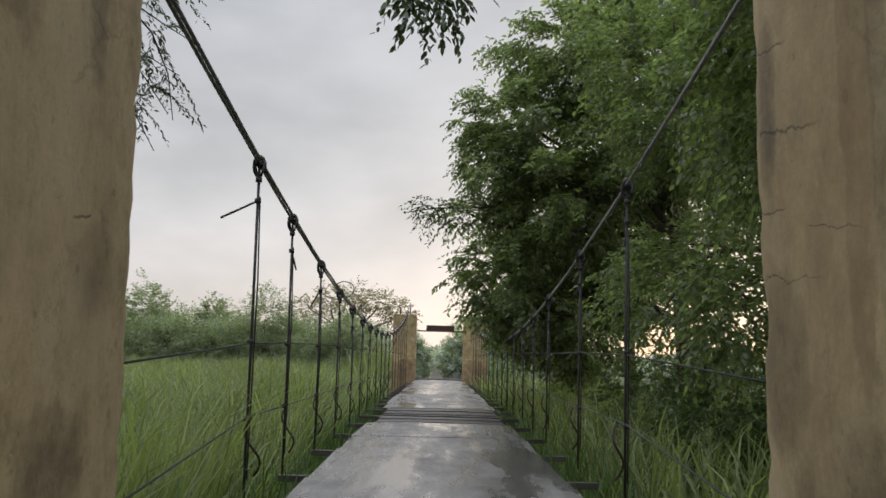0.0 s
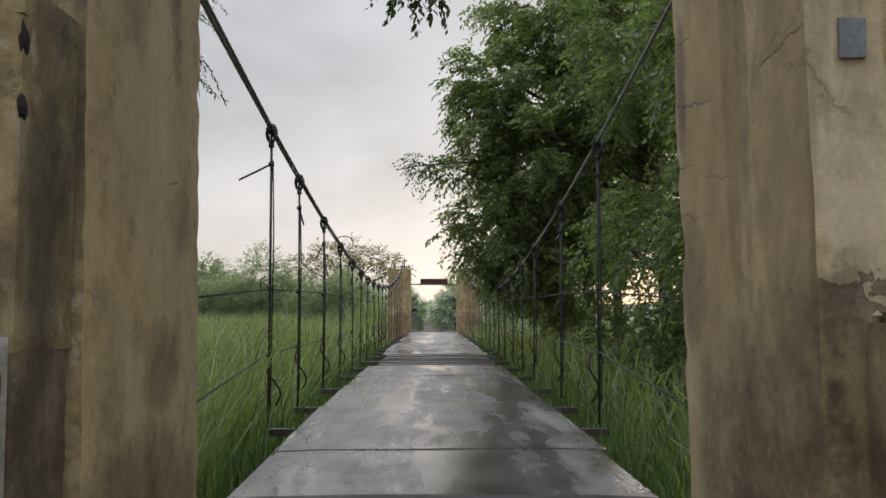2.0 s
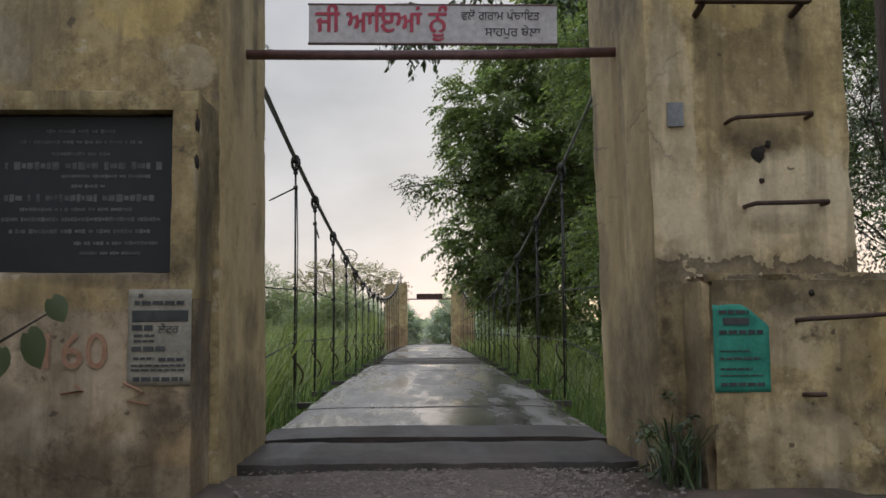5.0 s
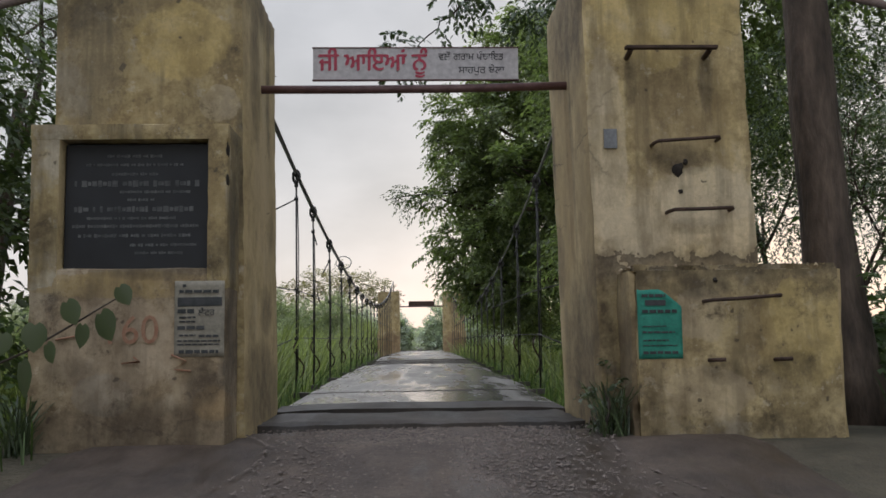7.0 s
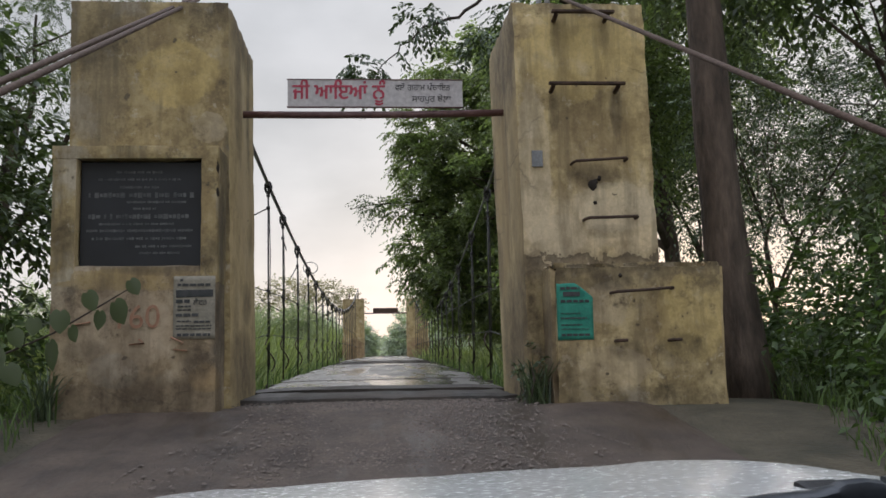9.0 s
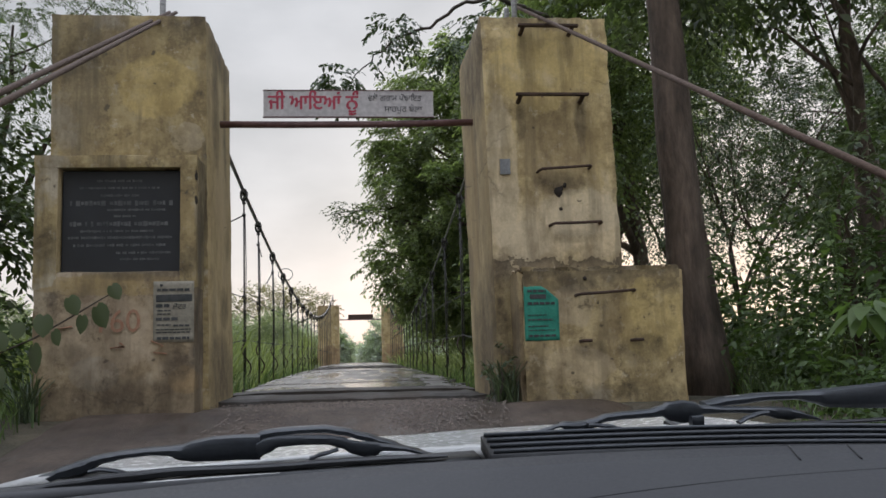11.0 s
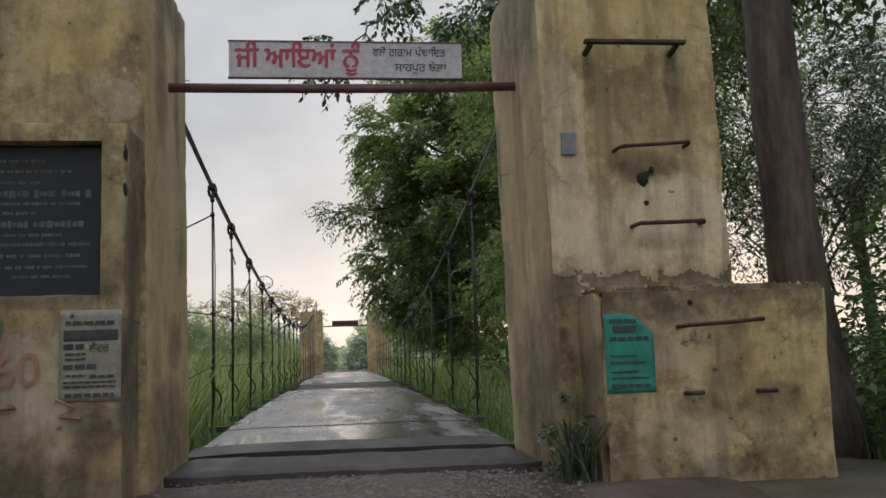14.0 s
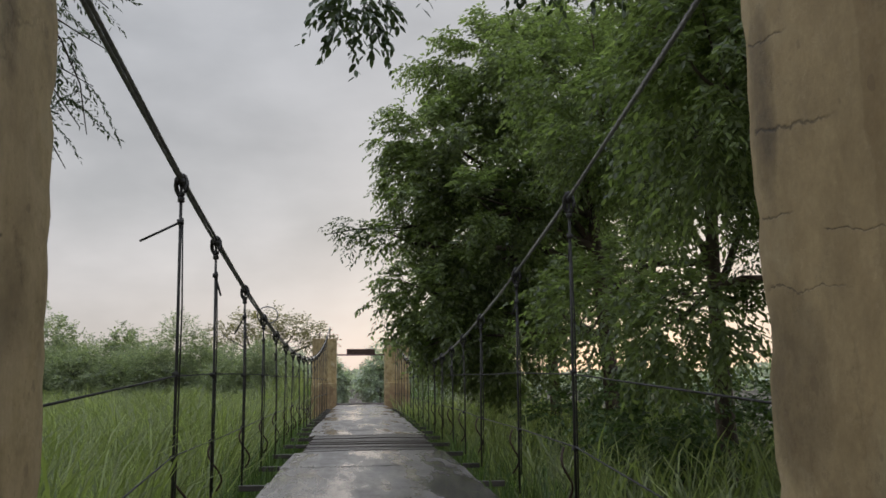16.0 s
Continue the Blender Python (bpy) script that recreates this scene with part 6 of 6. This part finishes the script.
def arm_bar(name, y, stations, mat, parent, deep=0.008, label=""):
    """A pressed arm: stations give x, z and half height; rounded box section."""
    verts, faces = [], []
    sides = 10
    fine = []
    for a, b in zip(stations, stations[1:]):
        fine += [tuple(p + (q - p) * (f * f * (3 - 2 * f) if i else f) for i, (p, q) in enumerate(zip(a, b))) for f in (0, 0.33, 0.67)]
    fine.append(stations[-1])
    for x, z, h in fine:
        for k in range(sides):
            t = 2 * math.pi * (k + 0.5) / sides
            c, n = math.cos(t), math.sin(t)
            verts.append((x, y + deep * math.copysign(abs(c) ** 0.6, c), z + h * math.copysign(abs(n) ** 0.6, n)))
    for i in range(len(fine) - 1):
        for k in range(sides):
            k2 = (k + 1) % sides
            faces.append((i * sides + k, (i + 1) * sides + k, (i + 1) * sides + k2, i * sides + k2))
    faces += [tuple(range(sides)), tuple(range(len(verts) - sides, len(verts)))[::-1]]
    ob = mesh_object(name, verts, faces, mat, parent, smooth=True)
    ob.data.set_sharp_from_angle(angle=radians(40))
    return tagged(ob, label)


wiper_a = arm_bar("wiper", 0.88, [(-0.36, -0.221, 0.003), (-0.302, -0.2117, 0.0036), (-0.277, -0.2055, 0.0047), (-0.265, -0.2004, 0.0052), (-0.247, -0.197, 0.0073), (-0.237, -0.1919, 0.0055), (-0.227, -0.1887, 0.0039), (-0.207, -0.1856, 0.0031), (-0.185, -0.1839, 0.0031), (-0.169, -0.1842, 0.0039),
                                  (-0.159, -0.186, 0.0068), (-0.146, -0.1849, 0.0100), (-0.128, -0.1835, 0.0116), (-0.105, -0.1831, 0.0119), (-0.086, -0.1836, 0.0122)], M_WIPER, car, 0.010, "satin black windscreen wiper at rest")
arm_bar("arm", 0.885, [(-0.090, -0.1797, 0.0080), (-0.084, -0.1733, 0.0040), (-0.069, -0.1711, 0.0035), (-0.048, -0.1698, 0.0030), (-0.026, -0.1697, 0.0032), (-0.008, -0.1726, 0.0032), (0.011, -0.1782, 0.0033), (0.033, -0.1844, 0.0027), (0.057, -0.1927, 0.0019), (0.080, -0.1997, 0.0014)], M_WIPER, wiper_a, 0.009)
arm_bar("yoke", 0.872, [(-0.089, -0.1854, 0.0079), (-0.079, -0.181, 0.0074), (-0.068, -0.1775, 0.0050), (-0.047, -0.1767, 0.0045), (-0.024, -0.1773, 0.0043), (-0.010, -0.1805, 0.0053), (0.0, -0.1852, 0.0064), (0.011, -0.1875, 0.0072), (0.022, -0.1876, 0.0064), (0.029, -0.1863, 0.0032), (0.050, -0.1885, 0.0019), (0.072, -0.1942, 0.0013)], M_WIPER, wiper_a, 0.006)
arm_bar("claw", 0.862, [(-0.040, -0.1924, 0.0016), (-0.027, -0.1882, 0.0016), (-0.013, -0.1848, 0.0013)], M_WIPER, wiper_a, 0.005)
arm_bar("claw", 0.862, [(-0.238, -0.1965, 0.0015), (-0.228, -0.1949, 0.0015), (-0.214, -0.1968, 0.0013), (-0.200, -0.2012, 0.0010)], M_WIPER, wiper_a, 0.005)
arm_bar("blade", 0.852, [(-0.36, -0.217, 0.0032), (-0.293, -0.2096, 0.0035), (-0.255, -0.2054, 0.0045), (-0.207, -0.2007, 0.0043), (-0.157, -0.1972, 0.0038), (-0.083, -0.1968, 0.0033), (-0.006, -0.1941, 0.0031), (0.046, -0.1928, 0.0024), (0.088, -0.1919, 0.0013)], M_TRIM, wiper_a, 0.006)
wiper_b = arm_bar("wiper", 0.90, [(0.358, -0.1611, 0.0026), (0.387, -0.1578, 0.0041), (0.424, -0.1549, 0.0035), (0.455, -0.1547, 0.0035), (0.472, -0.1564, 0.0059), (0.492, -0.1585, 0.0097), (0.523, -0.1581, 0.0118), (0.568, -0.1571, 0.0143), (0.626, -0.1553, 0.0174)], M_WIPER, car, 0.011, "satin black windscreen wiper at rest")
arm_bar("yoke", 0.885, [(0.239, -0.1722, 0.0028), (0.251, -0.1681, 0.0034), (0.268, -0.1665, 0.0034), (0.295, -0.1654, 0.0037), (0.308, -0.1634, 0.0051), (0.316, -0.1642, 0.0096), (0.330, -0.1649, 0.0116), (0.341, -0.1653, 0.0105), (0.349, -0.1631, 0.0045), (0.374, -0.1642, 0.0026), (0.404, -0.1652, 0.0031),
                        (0.419, -0.1672, 0.0046), (0.428, -0.1689, 0.0060), (0.441, -0.1702, 0.0063), (0.450, -0.1708, 0.0043), (0.465, -0.1742, 0.0020), (0.481, -0.1797, 0.0017)], M_WIPER, wiper_b, 0.008)
arm_bar("knuckle", 0.88, [(0.203, -0.173, 0.0019), (0.209, -0.1746, 0.0050), (0.218, -0.1758, 0.0058), (0.229, -0.175, 0.0058), (0.237, -0.172, 0.0042), (0.243, -0.1691, 0.0028)], M_WIPER, wiper_b, 0.008)
for stations in ([(0.162, -0.1824, 0.0011), (0.172, -0.1787, 0.0014), (0.186, -0.1743, 0.0014), (0.201, -0.1708, 0.0016)], [(0.228, -0.1712, 0.0016), (0.250, -0.1731, 0.0016), (0.263, -0.1763, 0.0016), (0.274, -0.1795, 0.0011)],
                 [(0.381, -0.1742, 0.0014), (0.392, -0.169, 0.0014), (0.404, -0.1658, 0.0017), (0.412, -0.165, 0.0017)], [(0.332, -0.1716, 0.0059), (0.338, -0.1718, 0.0059), (0.344, -0.1715, 0.0065)]):
    arm_bar("claw", 0.868, stations, M_WIPER, wiper_b, 0.005)
arm_bar("blade", 0.868, [(0.159, -0.1853, 0.0014), (0.268, -0.1818, 0.0014), (0.384, -0.1783, 0.0014), (0.474, -0.177, 0.0014), (0.565, -0.1757, 0.0014)], M_TRIM, wiper_b, 0.005)
part("washer_nozzle", box_bm(0.40, 1.10, -0.246, 0.445, 1.135, -0.222, 0.006), M_TRIM, car, "black washer nozzle")
# lower body: wings, nose, doors, sills and wheels
for s in (-1, 1):
    def wing(u, v, s=s):
        y = 0.80 + 0.92 * u
        top = bonnet_pt(s, max(0.0, min(1.0, (y - 0.80) / 0.82)))
        arch = max(0.0, 0.36 ** 2 - (y - 1.22) ** 2) ** 0.5
        bottom = max(-1.06, -0.98 + arch) if abs(y - 1.22) < 0.36 else -1.06
        return (top[0] + s * (0.005 + 0.055 * math.sin(min(1, v * 1.6) * 1.57)), y, top[2] + (bottom - top[2]) * v)
    sheet("wing", wing, [i / 16 for i in range(17)], [i / 8 for i in range(9)], M_CARWHITE, parent=car, thick=0.02)
    sheet("door", lambda u, v, s=s: (CX + s * (0.70 + 0.05 * math.sin(v * 2.8)), -2.3 + 3.08 * u, -0.30 - 0.76 * v), [i / 8 for i in range(9)], [i / 6 for i in range(7)], M_CARWHITE, parent=car, thick=0.05)
    for y in (1.22, -1.55):
        w = new("wheel")
        w.parent = car
        w.matrix_basis = Matrix.Translation((CX + s * 0.66, y, -0.98)) @ Euler((0, radians(90), 0)).to_matrix().to_4x4()
        prof = [(0.15, -0.08), (0.25, -0.085), (0.285, -0.06), (0.29, 0.0), (0.285, 0.06), (0.25, 0.085), (0.15, 0.08)]
        tv, tf = [], []
        for k in range(24):
            a = 2 * math.pi * k / 24
            tv += [(r * math.cos(a), r * math.sin(a), h) for r, h in prof]
        m = len(prof)
        for k in range(24):
            for q in range(m - 1):
                tf.append((k * m + q, k * m + q + 1, ((k + 1) % 24) * m + q + 1, ((k + 1) % 24) * m + q))
        mesh_object("tyre", tv, tf, M_TYRE, w, smooth=True)
        part("rim", box_bm(-0.13, -0.13, -0.05, 0.13, 0.13, 0.05, 0.05, 3), M_GREYTAG, w)
sheet("nose", lambda u, v: (bonnet_pt(u, 1)[0], bonnet_pt(u, 1)[1] + 0.01 + 0.06 * math.sin(v * 3.0), bonnet_pt(u, 1)[2] - 0.006 - 0.66 * v), us, [i / 8 for i in range(9)], M_CARWHITE, "white nose and bumper", parent=car, thick=0.03)
sheet("floor_pan", lambda u, v: (CX + u * 0.68, -2.3 + 4.0 * v, -1.04), [-1, 0, 1], [0, 0.5, 1], M_TRIM, parent=car, thick=0.04)
sheet("tail", lambda u, v: (CX + u * 0.68, -2.3, -0.30 - 0.74 * v), [-1, 0, 1], [0, 0.5, 1], M_CARWHITE, parent=car, thick=0.05)

# cabin: roof, posts and side glass; the screen opening stays free
M_GLASS, g_nt, g_links, g_bsdf = node_mat("tinted_car_glass")
g_bsdf.inputs["Base Color"].default_value = (0.55, 0.60, 0.58, 1)
g_bsdf.inputs["Roughness"].default_value = 0.03
g_bsdf.inputs["Transmission Weight"].default_value = 1.0
sheet("roof", lambda u, v: (CX + u * (0.56 + 0.04 * math.sin(v * 3.0)), 0.30 - 2.25 * v - 0.06 * u * u, 0.36 + 0.05 * math.sin(0.5 + v * 2.2) - 0.045 * u ** 4 - 0.02), us, [i / 12 for i in range(13)], M_CARWHITE, "white car roof", thick=0.04)
for s in (-1, 1):
    tube("screen_post", [(CX + s * 0.685, 0.70, -0.20), (CX + s * 0.63, 0.52, 0.08), (CX + s * 0.565, 0.26, 0.335)], [0.04, 0.034, 0.034], M_CARWHITE, car, 8)
    tube("door_post", [(CX + s * 0.705, -0.72, -0.32), (CX + s * 0.66, -0.70, 0.05), (CX + s * 0.60, -0.66, 0.345)], 0.04, M_TRIM, car, 8)
    tube("rear_post", [(CX + s * 0.70, -2.26, -0.32), (CX + s * 0.65, -2.12, 0.05), (CX + s * 0.585, -1.90, 0.335)], 0.06, M_CARWHITE, car, 8)
    for y0, y1, y2, y3 in ((-0.66, 0.62, -0.64, 0.27), (-2.16, -0.78, -1.88, -0.70)):
        pane = sheet("side_window", lambda u, v, s=s, a=y0, b=y1, c=y2, d=y3: (CX + s * (0.70 - 0.115 * v), (a + (b - a) * u) * (1 - v) + (c + (d - c) * u) * v, -0.30 + 0.63 * v), [i / 4 for i in range(5)], [i / 4 for i in range(5)], M_GLASS, "tinted side window", thick=0.004)
        pane.visible_shadow = False
rear = sheet("rear_window", lambda u, v: (CX + u * (0.66 - 0.09 * v), -2.29 + 0.34 * v, -0.30 + 0.63 * v), [i / 6 for i in range(-6, 7)], [i / 4 for i in range(5)], M_GLASS, "tinted rear window", thick=0.004)
rear.visible_shadow = False

# ---- deck panels, last ----
deck = thing("bridge_deck", (0, 0, 0), "wet grey concrete bridge deck with open transverse joints", "deck", kind="structure")
dr = random.Random(12)


def panel(y0, y1, mat, name, dz=0.0, x0=-1.2, x1=1.2):
    bm = bmesh.new()
    n = 8
    rows = []
    for y in (y0 + 0.004, y1 - 0.004):
        rows.append([])
        for i in range(n + 1):
            u = x0 + (x1 - x0) * i / n
            ragged = dr.uniform(-0.03, 0.03) if i in (0, n) else 0.0
            rows[-1].append(Vector((axis_x(y) + u + ragged, y + dr.uniform(-0.004, 0.004), deck_z(y) + dz + 0.012 * noise.noise(Vector((u * 1.3, y * 0.9, 8))) - 0.02 * (u / 1.2) ** 4)))
    top = [[bm.verts.new(p) for p in r] for r in rows]
    low = [[bm.verts.new(p - Vector((0, 0, 0.1))) for p in r] for r in rows]
    for i in range(n):
        bm.faces.new((top[0][i], top[0][i + 1], top[1][i + 1], top[1][i]))
        bm.faces.new((low[0][i], low[1][i], low[1][i + 1], low[0][i + 1]))
        bm.faces.new((top[0][i], low[0][i], low[0][i + 1], top[0][i + 1]))
        bm.faces.new((top[1][i], top[1][i + 1], low[1][i + 1], low[1][i]))
    for i, f in ((0, 1), (n, -1)):
        q = (top[0][i], top[1][i], low[1][i], low[0][i])
        bm.faces.new(q if f > 0 else q[::-1])
    part(name, bm, mat, deck)


y = Y0
while y < Y1 - 0.1:
    ln = 0.75 if y == Y0 else dr.uniform(1.6, 3.1)
    y2 = min(y + ln, Y1)
    if 13.5 < y < 17.0:
        k = y
        while k < min(y2, Y1) - 0.05:
            panel(k, k + 0.17, M_WOOD, "slat", dr.uniform(-0.012, 0.02), -1.05, 1.1)
            k += 0.19
    else:
        panel(y, y2, M_SLAB if y < 2.0 else M_DECK, "panel", dr.uniform(-0.004, 0.004))
    y = y2
